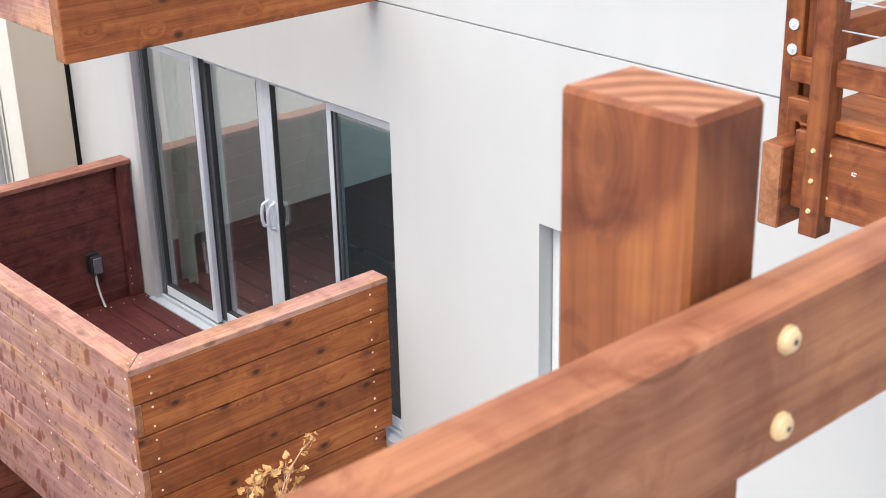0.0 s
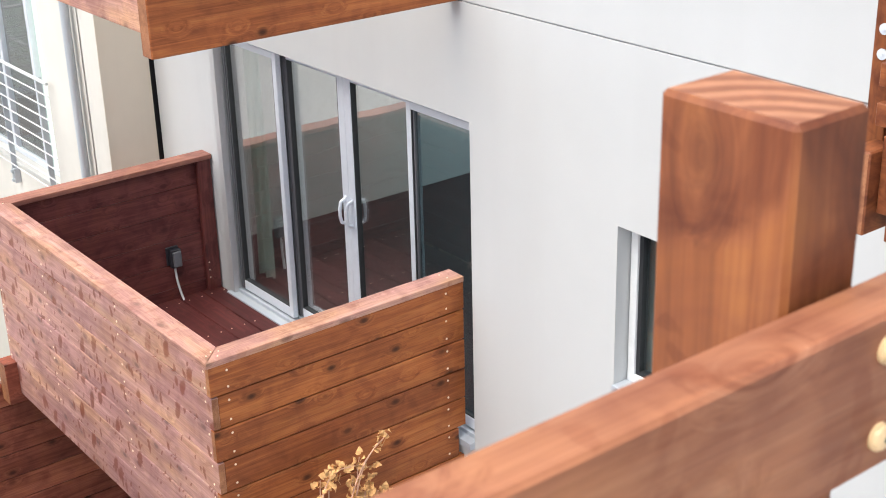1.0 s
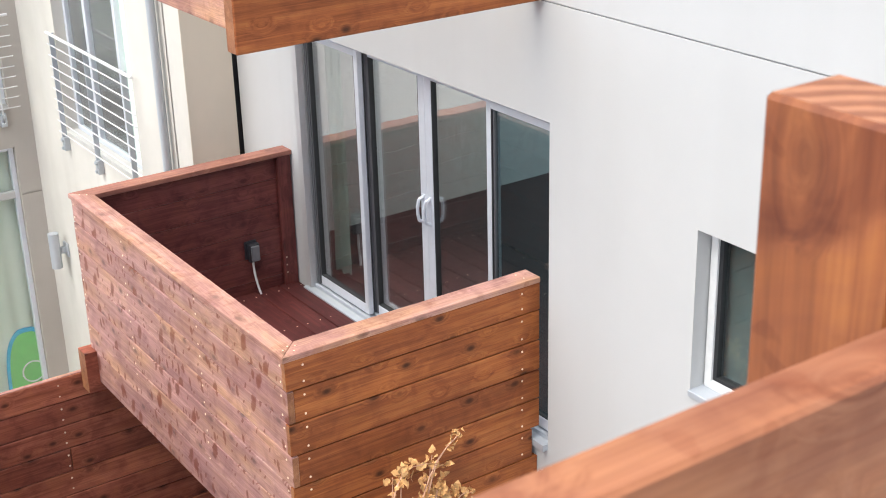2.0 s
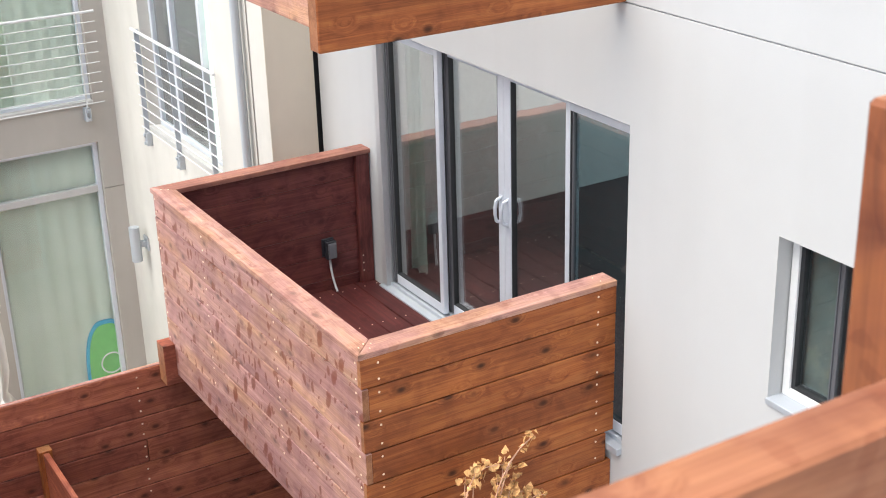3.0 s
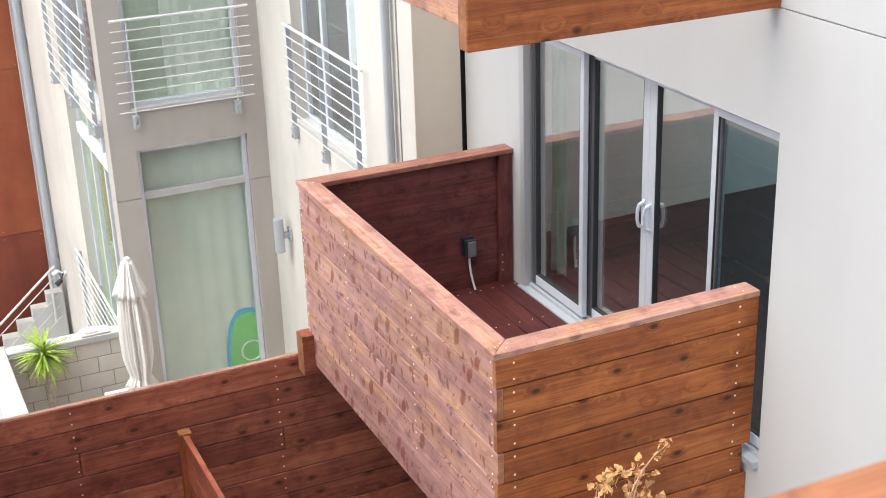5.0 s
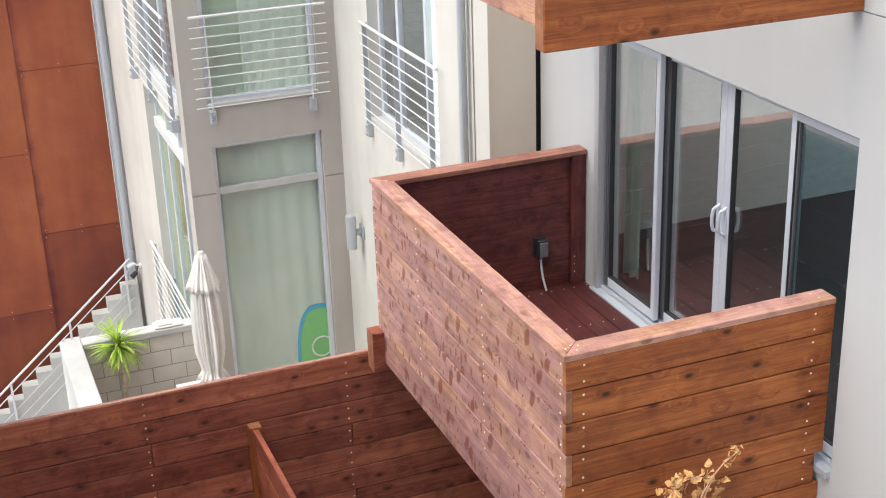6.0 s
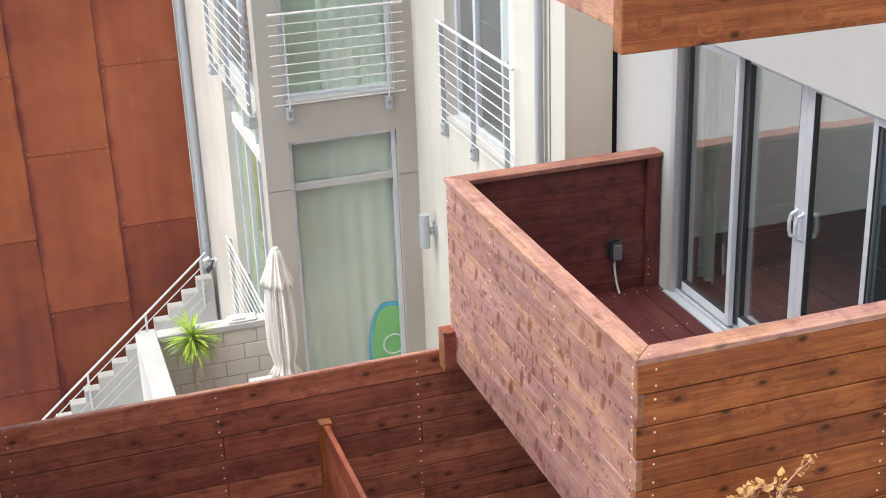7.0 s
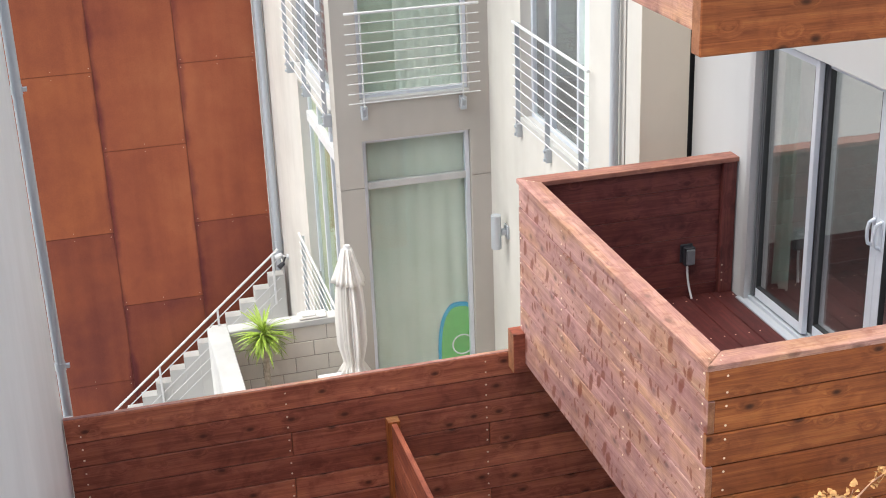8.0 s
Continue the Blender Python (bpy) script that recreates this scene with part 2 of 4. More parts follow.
CHALK = plain("chalk", (0.8, 0.76, 0.72), 0.9)
SCREW = plain("screw_head", (0.85, 0.66, 0.48), 0.35)
BRASS = plain("zinc_yellow_bolt", (0.72, 0.52, 0.28), 0.4, 0.15, 60)
GLASS = glass("door_glass", (0.88, 0.90, 0.89), 0.17, warp=0.003)
GLASS_PLAIN = glass("coated_glass", (0.58, 0.67, 0.69), 0.02)
GLASS_DIM = glass("small_window_glass", (0.8, 0.86, 0.86), 0.02)
BLIND_IN = plain("grey_blind", (0.16, 0.185, 0.18), 0.8, 0.2, 3)
GLASS_FAR = glass("window_glass", (0.97, 1.0, 0.985), 0.04, slope=0.3)
INSIDE = plain("interior_wall", (0.53, 0.525, 0.50), 0.8)
FLOOR = plain("dark_floor", (0.055, 0.042, 0.044), 0.5, 0.12, 6)
BLACK = plain("black_plastic", (0.025, 0.025, 0.03), 0.4)
LIGHTGREY = plain("light_grey_plastic", (0.6, 0.6, 0.6), 0.5)
CURTAIN = plain("pale_green_curtain", (0.92, 0.97, 0.86), 0.9, 0.06, 2)
CLOTH = plain("white_canvas", (0.68, 0.655, 0.61), 0.9, 0.03, 12)
BLOCK = plaster("concrete_block", (0.68, 0.63, 0.55), stain=0.14, scale=60, relief=0.5)
MORTAR = plaster("mortar", (0.36, 0.33, 0.28), stain=0.1)
COPING = plaster("white_coping", (0.52, 0.512, 0.49), stain=0.10)
STEPS = plaster("painted_cement_board", (0.55, 0.545, 0.52), stain=0.06)
LEAF = plain("yucca_leaf", (0.31, 0.42, 0.055), 0.45, 0.5, 8)
BARK = plain("yucca_bark", (0.42, 0.36, 0.28), 0.9, 0.3, 30)
DRY = plain("dry_leaf", (0.60, 0.34, 0.13), 0.7, 0.4, 25)
TWIG = plain("dry_twig", (0.58, 0.34, 0.22), 0.8, 0.25, 25)
GROUND = plaster("paving", (0.56, 0.54, 0.51), stain=0.15)
PAVING = plaster("low_bounce_concrete", (0.16, 0.155, 0.15), stain=0.15)
GREEN_TOY = plain("green_board", (0.16, 0.45, 0.12), 0.5)
BLUE_TOY = plain("blue_edge", (0.05, 0.33, 0.55), 0.5)


def rust_material(name, low, mid, high):
    m, nt, b = nodes_of(name, 0.75)
    b.inputs["Specular IOR Level"].default_value = 0.15
    co = nt.nodes.new("ShaderNodeTexCoord")
    big = add(nt, "TexNoise", Scale=0.9, Detail=6.0, Roughness=0.6)
    run = add(nt, "Mapping", Scale=(5.0, 5.0, 0.35))
    nt.links.new(co.outputs["Object"], run.inputs["Vector"])
    drip = add(nt, "TexNoise", Scale=1.0, Detail=5.0)
    fine = add(nt, "TexNoise", Scale=60.0, Detail=4.0)
    nt.links.new(run.outputs[0], drip.inputs["Vector"])
    for n in (big, fine):
        nt.links.new(co.outputs["Object"], n.inputs["Vector"])
    col = ramp(nt, big.outputs["Fac"], [(0.3, low), (0.5, mid), (0.7, high)])
    col = mixed(nt, 0.6, col, ramp(nt, drip.outputs["Fac"], [(0.3, (0.8, 0.77, 0.82)), (0.55, (1, 1, 1)), (0.75, (1.08, 1.08, 1.0))]), "MULTIPLY")
    # purple runs down the two upright seams, and panels of slightly different tone
    sep = nt.nodes.new("ShaderNodeSeparateXYZ")
    nt.links.new(co.outputs["Object"], sep.inputs[0])
    wide = add(nt, "TexNoise", Scale=2.2, Detail=3.0)
    nt.links.new(co.outputs["Object"], wide.inputs["Vector"])
    for seam in (-4.27, -3.165):
        off = nt.nodes.new("ShaderNodeMath")
        off.operation = "SUBTRACT"
        nt.links.new(sep.outputs["Y"], off.inputs[0])
        off.inputs[1].default_value = seam
        far = nt.nodes.new("ShaderNodeMath")
        far.operation = "ABSOLUTE"
        nt.links.new(off.outputs[0], far.inputs[0])
        band = nt.nodes.new("ShaderNodeMath")
        band.operation = "MULTIPLY_ADD"
        nt.links.new(wide.outputs["Fac"], band.inputs[0])
        band.inputs[1].default_value = 0.22
        nt.links.new(far.outputs[0], band.inputs[2])
        col = mixed(nt, 0.8, col, ramp(nt, band.outputs[0], [(0.10, (0.5, 0.42, 0.78)), (0.165, (1, 1, 1))]), "MULTIPLY")
    info = nt.nodes.new("ShaderNodeObjectInfo")
    col = mixed(nt, 1.0, col, ramp(nt, info.outputs["Random"], [(0.0, (0.9, 0.84, 0.98)), (0.5, (1, 1, 1)), (1.0, (1.06, 1.06, 1.0))]), "MULTIPLY")
    col = mixed(nt, 0.3, col, ramp(nt, fine.outputs["Fac"], [(0.35, (0.75, 0.75, 0.75)), (0.65, (1.1, 1.1, 1.1))]), "MULTIPLY")
    nt.links.new(col, b.inputs["Base Color"])
    bump(nt, b, fine.outputs["Fac"], 0.3, 0.001)
    return m


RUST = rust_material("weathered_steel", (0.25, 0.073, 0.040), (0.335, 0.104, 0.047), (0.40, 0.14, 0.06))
# low panels: darker rust tone, partly the deep yard's shade put into the colour
RUST_SHADED = rust_material("shaded_weathered_steel", (0.165, 0.049, 0.036), (0.23, 0.067, 0.039), (0.295, 0.094, 0.045))


# ---- building helpers ----
PLACED = {}


def thing(name, at, label, category, group="", kind=""):
    ob = new(name)
    ob.empty_display_size = 0.1
    ob.location = at
    PLACED[ob] = Matrix.Translation(at)
    return tagged(ob, label, category, group, kind)


def part(name, bm, material, parent, label="", m=None, smooth=False):
    """One mesh object from bm, whose coordinates m lays into the world, under parent (or at top level if None)."""
    me = bpy.data.meshes.new(name)
    bm.normal_update()
    bm.to_mesh(me)
    bm.free()
    for mat in material if isinstance(material, tuple) else (material,):
        me.materials.append(mat)
    if smooth:
        me.polygons.foreach_set("use_smooth", [True] * len(me.polygons))
    return laid(name, me, parent, label, m)


def laid(name, me, parent, label="", m=None):
    ob = new(name, me)
    m = m or Matrix()
    PLACED[ob] = m
    if parent is not None:
        ob.parent = parent
        ob.matrix_basis = PLACED[parent].inverted() @ m
    else:
        ob.matrix_basis = m
    return tagged(ob, label) if label else ob


def box(bm, x0, x1, y0, y1, z0, z1, bevel=0.0, slot=0):
    m = Matrix.LocRotScale(((x0 + x1) / 2, (y0 + y1) / 2, (z0 + z1) / 2), None, (abs(x1 - x0), abs(y1 - y0), abs(z1 - z0)))
    made = bmesh.ops.create_cube(bm, size=1, matrix=m)["verts"]
    if bevel:
        edges = list({e for v in made for e in v.link_edges})
        done = bmesh.ops.bevel(bm, geom=edges, offset=bevel, segments=1, affect="EDGES")
        for f in done["faces"]:
            f.material_index = slot
    else:
        for f in {f for v in made for f in v.link_faces}:
            f.material_index = slot
    return bm


def rod(bm, a, b, r, n=8, r2=None):
    """A closed round bar from a to b."""
    a, b = Vector(a), Vector(b)
    way = b - a
    m = Matrix.Translation((a + b) / 2) @ way.to_track_quat("Z", "Y").to_matrix().to_4x4()
    bmesh.ops.create_cone(bm, cap_ends=True, segments=n, radius1=r, radius2=r if r2 is None else r2, depth=way.length, matrix=m)
    return bm


def boxes(*rows, bevel=0.0):
    bm = bmesh.new()
    for row in rows:
        box(bm, *row, bevel=bevel)
    return bm


TURNS = {"x": Matrix(), "y": Matrix.Rotation(radians(90), 4, "Z"), "z": Matrix.Rotation(radians(-90), 4, "Y")}


def lumber(name, x0, x1, y0, y1, z0, z1, along, parent, mats=None, bevel=0.0025, label="", jitter=0.0):
    """A sawn piece with eased edges; its own x runs along its length, and its two ends show end grain."""
    mats = mats or (WOOD, END_SAWN)
    size = {"x": (x1 - x0, y1 - y0, z1 - z0), "y": (y1 - y0, x1 - x0, z1 - z0), "z": (z1 - z0, y1 - y0, x1 - x0)}[along]
    l, w, h = (v / 2 for v in size)
    bm = bmesh.new()
    box(bm, -l, l, -w, w, -h, h, bevel=min(bevel, w * 0.4, h * 0.4))
    bm.normal_update()
    for f in bm.faces:
        f.material_index = 1 if abs(f.normal.x) > 0.9 else 0
    m = Matrix.Translation(((x0 + x1) / 2, (y0 + y1) / 2, (z0 + z1) / 2)) @ TURNS[along]
    if jitter:
        m = m @ Matrix.Rotation(random.uniform(-jitter, jitter), 4, "Y")
    return part(name, bm, mats, parent, label, m)


def screw_mesh():
    bm = bmesh.new()
    rod(bm, (0, 0, -0.002), (0, 0, 0.0025), 1.0, 7, 0.7)
    me = bpy.data.meshes.new("screw")
    bm.to_mesh(me)
    bm.free()
    me.materials.append(SCREW)
    return me


SCREW_MESH = screw_mesh()


def screws(places, normal, parent, r=0.008):
    """Screw heads on a face of one piece."""
    turn = Vector(normal).to_track_quat("Z", "Y").to_matrix().to_4x4() @ Matrix.Diagonal((r, r, 1, 1))
    for p in places:
        laid("screw", SCREW_MESH, parent, m=Matrix.Translation(p) @ turn)


# ---- ground and walls ----
GZ, LOW = -3.1, -5.4
ground = part("ground", boxes((-400, 400, -400, 400, LOW - 0.2, LOW)), GROUND, None)
tagged(ground, "grey paved ground of the sunken yard", "ground", kind="structure")
patio = part("pavement", boxes((-5.6, -0.95, -5.0, 6, LOW, GZ)), GROUND, None)
tagged(patio, "grey paved patio below the balconies", "patio", kind="structure")
# near paving is unseen; its dark colour is chosen to bounce less light
court = part("pavement", boxes((-0.95, 14, -5.0, 6, LOW, GZ)), PAVING, None)
tagged(court, "unseen concrete court, kept dark to cut bounced light", "pavement", kind="structure")

# dark floor out of view, added to keep bounced light off the fence
yard = part("floor_yard", boxes((-0.92, 3.5, -4.8, -0.01, GZ, GZ + 0.06)), WOOD_DARK, None)
tagged(yard, "unseen dark deck added between the fences to cut bounced light", "deck", kind="structure")

# the white wall with the sliding door and the small window
DL, DR, DH = -0.625, 2.205, 1.952
WL, WR, WB, WT = 3.314, 4.25, 0.842, 1.700
JOINT = 2.588
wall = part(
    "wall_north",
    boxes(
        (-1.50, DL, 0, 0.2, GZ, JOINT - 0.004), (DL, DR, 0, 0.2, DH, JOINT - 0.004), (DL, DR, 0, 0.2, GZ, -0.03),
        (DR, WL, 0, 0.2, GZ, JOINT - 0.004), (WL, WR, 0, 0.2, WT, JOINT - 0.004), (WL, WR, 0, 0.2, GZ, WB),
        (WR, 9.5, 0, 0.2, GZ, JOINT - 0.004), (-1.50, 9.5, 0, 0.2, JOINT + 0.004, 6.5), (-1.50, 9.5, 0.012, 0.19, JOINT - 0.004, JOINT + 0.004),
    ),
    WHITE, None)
tagged(wall, "smooth white stucco wall with one thin horizontal joint", "wall", kind="structure")

# room behind the glass
room = part("wall_inside", boxes((-1.61, -1.5, 4.2, 4.35, -0.1, 2.6), (2.6, 9.4, 4.2, 4.35, -0.1, 2.6), (-1.5, 2.6, 4.2, 4.35, -0.1, 0.15), (-1.5, 2.6, 4.2, 4.35, 2.42, 2.6), (-1.61, -1.51, 0.2, 4.2, -0.1, 2.6), (2.7, 2.8, 0.2, 4.2, -0.1, 2.6), (9.3, 9.4, 0.2, 4.2, -0.1, 2.6)), INSIDE, None)
tagged(room, "grey painted walls of the unlit room indoors", "wall", kind="structure")
ceil = part("ceiling", boxes((-1.509, 9.4, 0.2, 4.3, 2.5, 2.58)), INSIDE, None)
tagged(ceil, "grey ceiling of the unlit room", "ceiling", kind="structure")
floor_in = part("floor", boxes((-1.509, 9.4, 0.2, 4.3, -0.12, -0.02)), FLOOR, None)
tagged(floor_in, "dark wooden floor of the unlit room", "floor", kind="structure")


# area lamp added at an unseen rear opening to brighten that room
rear = new("rear_fill_light", bpy.data.lights.new("rear_fill_light", "AREA"))
rear.data.shape, rear.data.size, rear.data.size_y, rear.data.energy = "RECTANGLE", 4.0, 2.2, 40
rear.data.color = (1.0, 0.99, 0.95)
rear.matrix_world = look((0.5, 4.19, 1.3), (0.5, 0, 1.1))

# ---- sliding door ----
def sliding_door():
    d = thing("door_1", ((DL + DR) / 2, 0.1, 0), "four-panel sliding glass door in a grey aluminium frame", "door", kind="structure")
    part("jamb", boxes((DL, DL + 0.062, -0.004, 0.05, 0.012, DH), (DL, DL + 0.03, 0.05, 0.19, 0.02, DH), bevel=0.002), JAMB, d)
    part("jamb", boxes((DR - 0.02, DR, 0.06, 0.19, 0, DH), bevel=0.002), STEEL, d)
    part("head", boxes((DL + 0.062, DR - 0.02, 0.06, 0.19, DH - 0.03, DH), bevel=0.002), STEEL, d)
    part("sill", boxes((DL, DR, -0.035, 0.03, -0.03, 0.012), (DL + 0.062, DR, 0.03, 0.055, -0.03, 0.035), (DL + 0.062, DR, 0.055, 0.2, -0.03, 0.02), (DL + 0.07, DR, 0.105, 0.115, 0.02, 0.04), bevel=0.002), SILL, d)
    z0, z1 = 0.04, DH - 0.032
    # left and right edges, the widths of the two stiles, their distance behind the wall's face
    panels = ((-0.562, 0.146, 0.048, 0.046, 0.06), (0.062, 0.832, 0.115, 0.07, 0.12), (0.834, 1.56, 0.07, 0.06, 0.12), (1.556, DR - 0.02, 0.042, 0.03, 0.06))
    for n, (a, b, sl, sr, y) in enumerate(panels):
        sash = part("sash", boxes((b - sr, b, y, y + 0.04, z0, z1), (a + sl, b - sr, y, y + 0.04, z0, z0 + 0.07), (a + sl, b - sr, y, y + 0.04, z1 - 0.045, z1), bevel=0.0025), ALU, d)
        if n in (0, 1):
            part("stile", boxes((a, a + sl * 0.36, y, y + 0.04, z0, z1), (a + sl * 0.36, a + sl * 0.52, y + 0.008, y + 0.04, z0, z1), (a + sl * 0.52, a + sl * 0.72, y - 0.004, y + 0.04, z0, z1), (a + sl * 0.72, a + sl, y + 0.004, y + 0.04, z0, z1), bevel=0.002), DARKFRAME, sash, "dark anodised stile with a grooved face")
            part("groove", boxes((a + sl * 0.36 + 0.001, a + sl * 0.52 - 0.001, y + 0.005, y + 0.0085, z0, z1)), STEEL, sash)
        else:
            part("stile", boxes((a, a + sl, y, y + 0.04, z0, z1), bevel=0.0025), ALU, sash)
        part("glass", boxes((a + sl + 0.002, b - sr - 0.002, y + 0.022, y + 0.030, z0 + 0.072, z1 - 0.047)), GLASS_PLAIN if n == 3 else GLASS, sash).visible_shadow = False
        g = 0.009
        part("gasket", boxes((a + sl, a + sl + g, y + 0.004, y + 0.038, z0 + 0.07, z1 - 0.045), (b - sr - g, b - sr, y + 0.004, y + 0.038, z0 + 0.07, z1 - 0.045), (a + sl + g, b - sr - g, y + 0.004, y + 0.038, z0 + 0.07, z0 + 0.07 + g)), GASKET, sash)
        if n == 3:
            part("bead", boxes((a + sl + g, a + sl + g + 0.012, y + 0.01, y + 0.036, z0 + 0.07, z1 - 0.045), bevel=0.002), DARKFRAME, sash)
        if n in (1, 2):
            x = b - sr / 2 if n == 1 else a + sl / 2
            bm = bmesh.new()
            pts = [Vector((x, y, 0.93)), Vector((x, y - 0.04, 0.945)), Vector((x, y - 0.05, 0.99)), Vector((x, y - 0.05, 1.04)), Vector((x, y - 0.04, 1.085)), Vector((x, y, 1.1))]
            for p, q in zip(pts, pts[1:]):
                rod(bm, p, q, 0.011, 8)
            box(bm, x - 0.016, x + 0.016, y - 0.006, y, 0.915, 1.115, bevel=0.002)
            part("handle", bm, ALU, sash, "white metal pull handle", smooth=False)


sliding_door()


def small_window():
    w = thing("window_1", ((WL + WR) / 2, 0.1, WB), "small aluminium window set deep in the stucco", "window", kind="structure")
    part("window_sill", boxes((WL - 0.004, WR + 0.004, -0.012, 0.1, WB - 0.02, WB + 0.012), bevel=0.003), SILL, w)
    y = 0.085
    s = 0.045
    a, b, z0, z1 = WL + 0.008, WR - 0.008, WB + 0.012, WT - 0.002
    fr = part("window_frame", boxes((a, a + s, y, y + 0.08, z0, z1), (b - s, b, y, y + 0.08, z0, z1), (a + s, b - s, y, y + 0.08, z0, z0 + s), (a + s, b - s, y, y + 0.08, z1 - s, z1), bevel=0.003), WHITEPAINT, w)
    part("gasket", boxes((a + s, a + s + 0.025, y + 0.015, y + 0.06, z0 + s, z1 - s), (a + s + 0.025, b - s, y + 0.015, y + 0.06, z0 + s, z0 + s + 0.02)), GASKET, fr)
    part("mullion", boxes((3.600, 3.607, y + 0.012, y + 0.07, z0 + s, z1 - s), (3.607, 3.63, y + 0.02, y + 0.07, z0 + s, z1 - s), bevel=0.002), DARKFRAME, fr)
    part("pane", boxes((a + s, b - s, y + 0.03, y + 0.04, z0 + s, z1 - s)), GLASS_DIM, w).visible_shadow = False
    part("blind", boxes((a + s - 0.02, 3.625, y + 0.085, y + 0.09, z0, z1)), BLIND_IN, w)


small_window()

# ---- the wooden balcony ----
AX0, AX1, AY = -0.85, 2.11, -1.595
INNER = -0.811  # back of the inner lining of the west side
CAP0, CAP1 = 1.0, 1.034
T = 0.038
JOINTS = [1.0, 0.83, 0.642, 0.455, 0.268, 0.082, -0.105]
SKIRT = -0.335
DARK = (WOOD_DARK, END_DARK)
PALE = (WOOD_FADED_SHEEN, END_SAWN)
FENCE = (WOOD_FENCE, END_DARK)


def prism(points, z0, z1):
    """A flat piece with the outline points, from z0 to z1."""
    bm = bmesh.new()
    low = [bm.verts.new((x, y, z0)) for x, y in points]
    high = [bm.verts.new((x, y, z1)) for x, y in points]
    bm.faces.new(low[::-1])
    bm.faces.new(high)
    n = len(points)
    for k in range(n):
        bm.faces.new((low[k], low[(k + 1) % n], high[(k + 1) % n], high[k]))
    bmesh.ops.recalc_face_normals(bm, faces=bm.faces)
    edges = list(bm.edges)
    bmesh.ops.bevel(bm, geom=edges, offset=0.003, segments=1, affect="EDGES")
    return bm


def balcony():
    d = thing("balcony", (0.6, -0.8, 0), "red-brown stained wooden balcony with solid plank sides", "balcony")
    gap = 0.008
    for k in range(6):
        z1, z0 = JOINTS[k], JOINTS[k + 1] + gap
        over = k % 2 == 1  # these planks run through to the corner; the others stop behind the side planks
        o = random.uniform(-0.0025, 0.0025)
        b = lumber("board", AX0, AX1 - (0 if over else T + 0.001), AY + o, AY + T, z0, z1, "x", d, PALE, jitter=0.0006)
        zs = (z0 + 0.035, z1 - 0.035)
        screws([(x, AY + o, z) for x in (AX0 + 0.03, 0.0, 1.05, AX1 - 0.06) for z in zs], (0, -1, 0), b)
        b = lumber("board", AX1 - T, AX1 + o, AY + (T + 0.001 if over else -0.001), 0.012 if z0 > 0.05 else -0.04, z0, z1, "y", d, jitter=0.0006)
        screws([(AX1 + o, y, z) for y in (AY + 0.10, -0.113) for z in zs], (1, 0, 0), b)
        lumber("board", AX0, AX0 + T, AY + T + 0.001, -0.01, z0, z1, "y", d)
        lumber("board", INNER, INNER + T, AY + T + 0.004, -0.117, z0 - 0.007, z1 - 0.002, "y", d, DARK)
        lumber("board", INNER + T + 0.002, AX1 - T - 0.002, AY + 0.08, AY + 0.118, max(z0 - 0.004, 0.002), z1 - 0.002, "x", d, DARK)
    lumber("skirt_board", AX0, AX1 - T, AY + 0.002, AY + T, SKIRT, JOINTS[6], "x", d, PALE)
    lumber("skirt_board", AX1 - T, AX1 + 0.001, AY, -0.004, SKIRT, JOINTS[6], "y", d)
    lumber("skirt_board", AX0, AX0 + T, AY + T, -0.004, SKIRT, JOINTS[6], "y", d)
    # mitred cap, 140 mm wide
    c, w = 0.012, 0.135
    x0, x1, y0 = AX0 - c, AX1 + 0.002, AY - c
    for name, pts, ax in (
        ("cap_rail", [(x0, y0), (x1, y0), (x1 - w, y0 + w), (x0 + w, y0 + w)], "x"),
        ("cap_rail", [(x1, y0 + 0.002), (x1, 0.016), (x1 - w, 0.016), (x1 - w, y0 + w + 0.002)], "y"),
        ("cap_rail", [(x0, y0 + 0.002), (x0 + w, y0 + w + 0.002), (x0 + w, -0.002), (x0, -0.002)], "y"),
    ):
        turn = TURNS[ax]
        back = turn.inverted()
        q = [(back @ Vector((px, py, 0)))[:2] for px, py in pts]
        cap = part(name, prism(q, CAP0, CAP1), (WOOD_REDCAP if pts[0][0] == x0 and ax == "y" else WOOD_CAP,), d, m=turn)
        if ax == "x":
            screws([(x1 - 0.075, y0 + 0.045, CAP1), (x1 - 0.10, y0 + 0.085, CAP1), (x0 + 0.08, y0 + 0.05, CAP1), (x0 + 0.11, y0 + 0.09, CAP1)], (0, 0, 1), cap, 0.0055)
        elif pts[0][0] == x1:
            screws([(x1 - 0.04, y0 + 0.09, CAP1), (x1 - 0.085, y0 + 0.12, CAP1), (x1 - 0.04, -0.07, CAP1), (x1 - 0.1, -0.08, CAP1)], (0, 0, 1), cap, 0.0055)
    # posts inside the panels
    for x, y in ((-0.829, -0.115), (AX1 - T - 0.09, -0.14)):
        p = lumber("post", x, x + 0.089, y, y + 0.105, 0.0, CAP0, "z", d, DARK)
        if y == -0.115:
            screws([(x + 0.089, y + dy, z) for z in (0.10, 0.16, 0.22) for dy in (0.02,)], (1, 0, 0), p, 0.006)
    # deck planks along the wall
    y = 0.012
    while y > AY + 0.16:
        y0, y1 = max(y - 0.177, AY + 0.12), min(y, -0.004)
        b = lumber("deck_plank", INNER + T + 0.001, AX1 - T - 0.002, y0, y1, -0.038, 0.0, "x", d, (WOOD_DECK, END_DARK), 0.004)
        screws([(x, yy, 0.0) for x in (-0.68, -0.07, 0.55, 1.15, 1.75) for yy in (y - 0.038, y0 + 0.038)], (0, 0, 1), b, 0.006)
        y -= 0.184
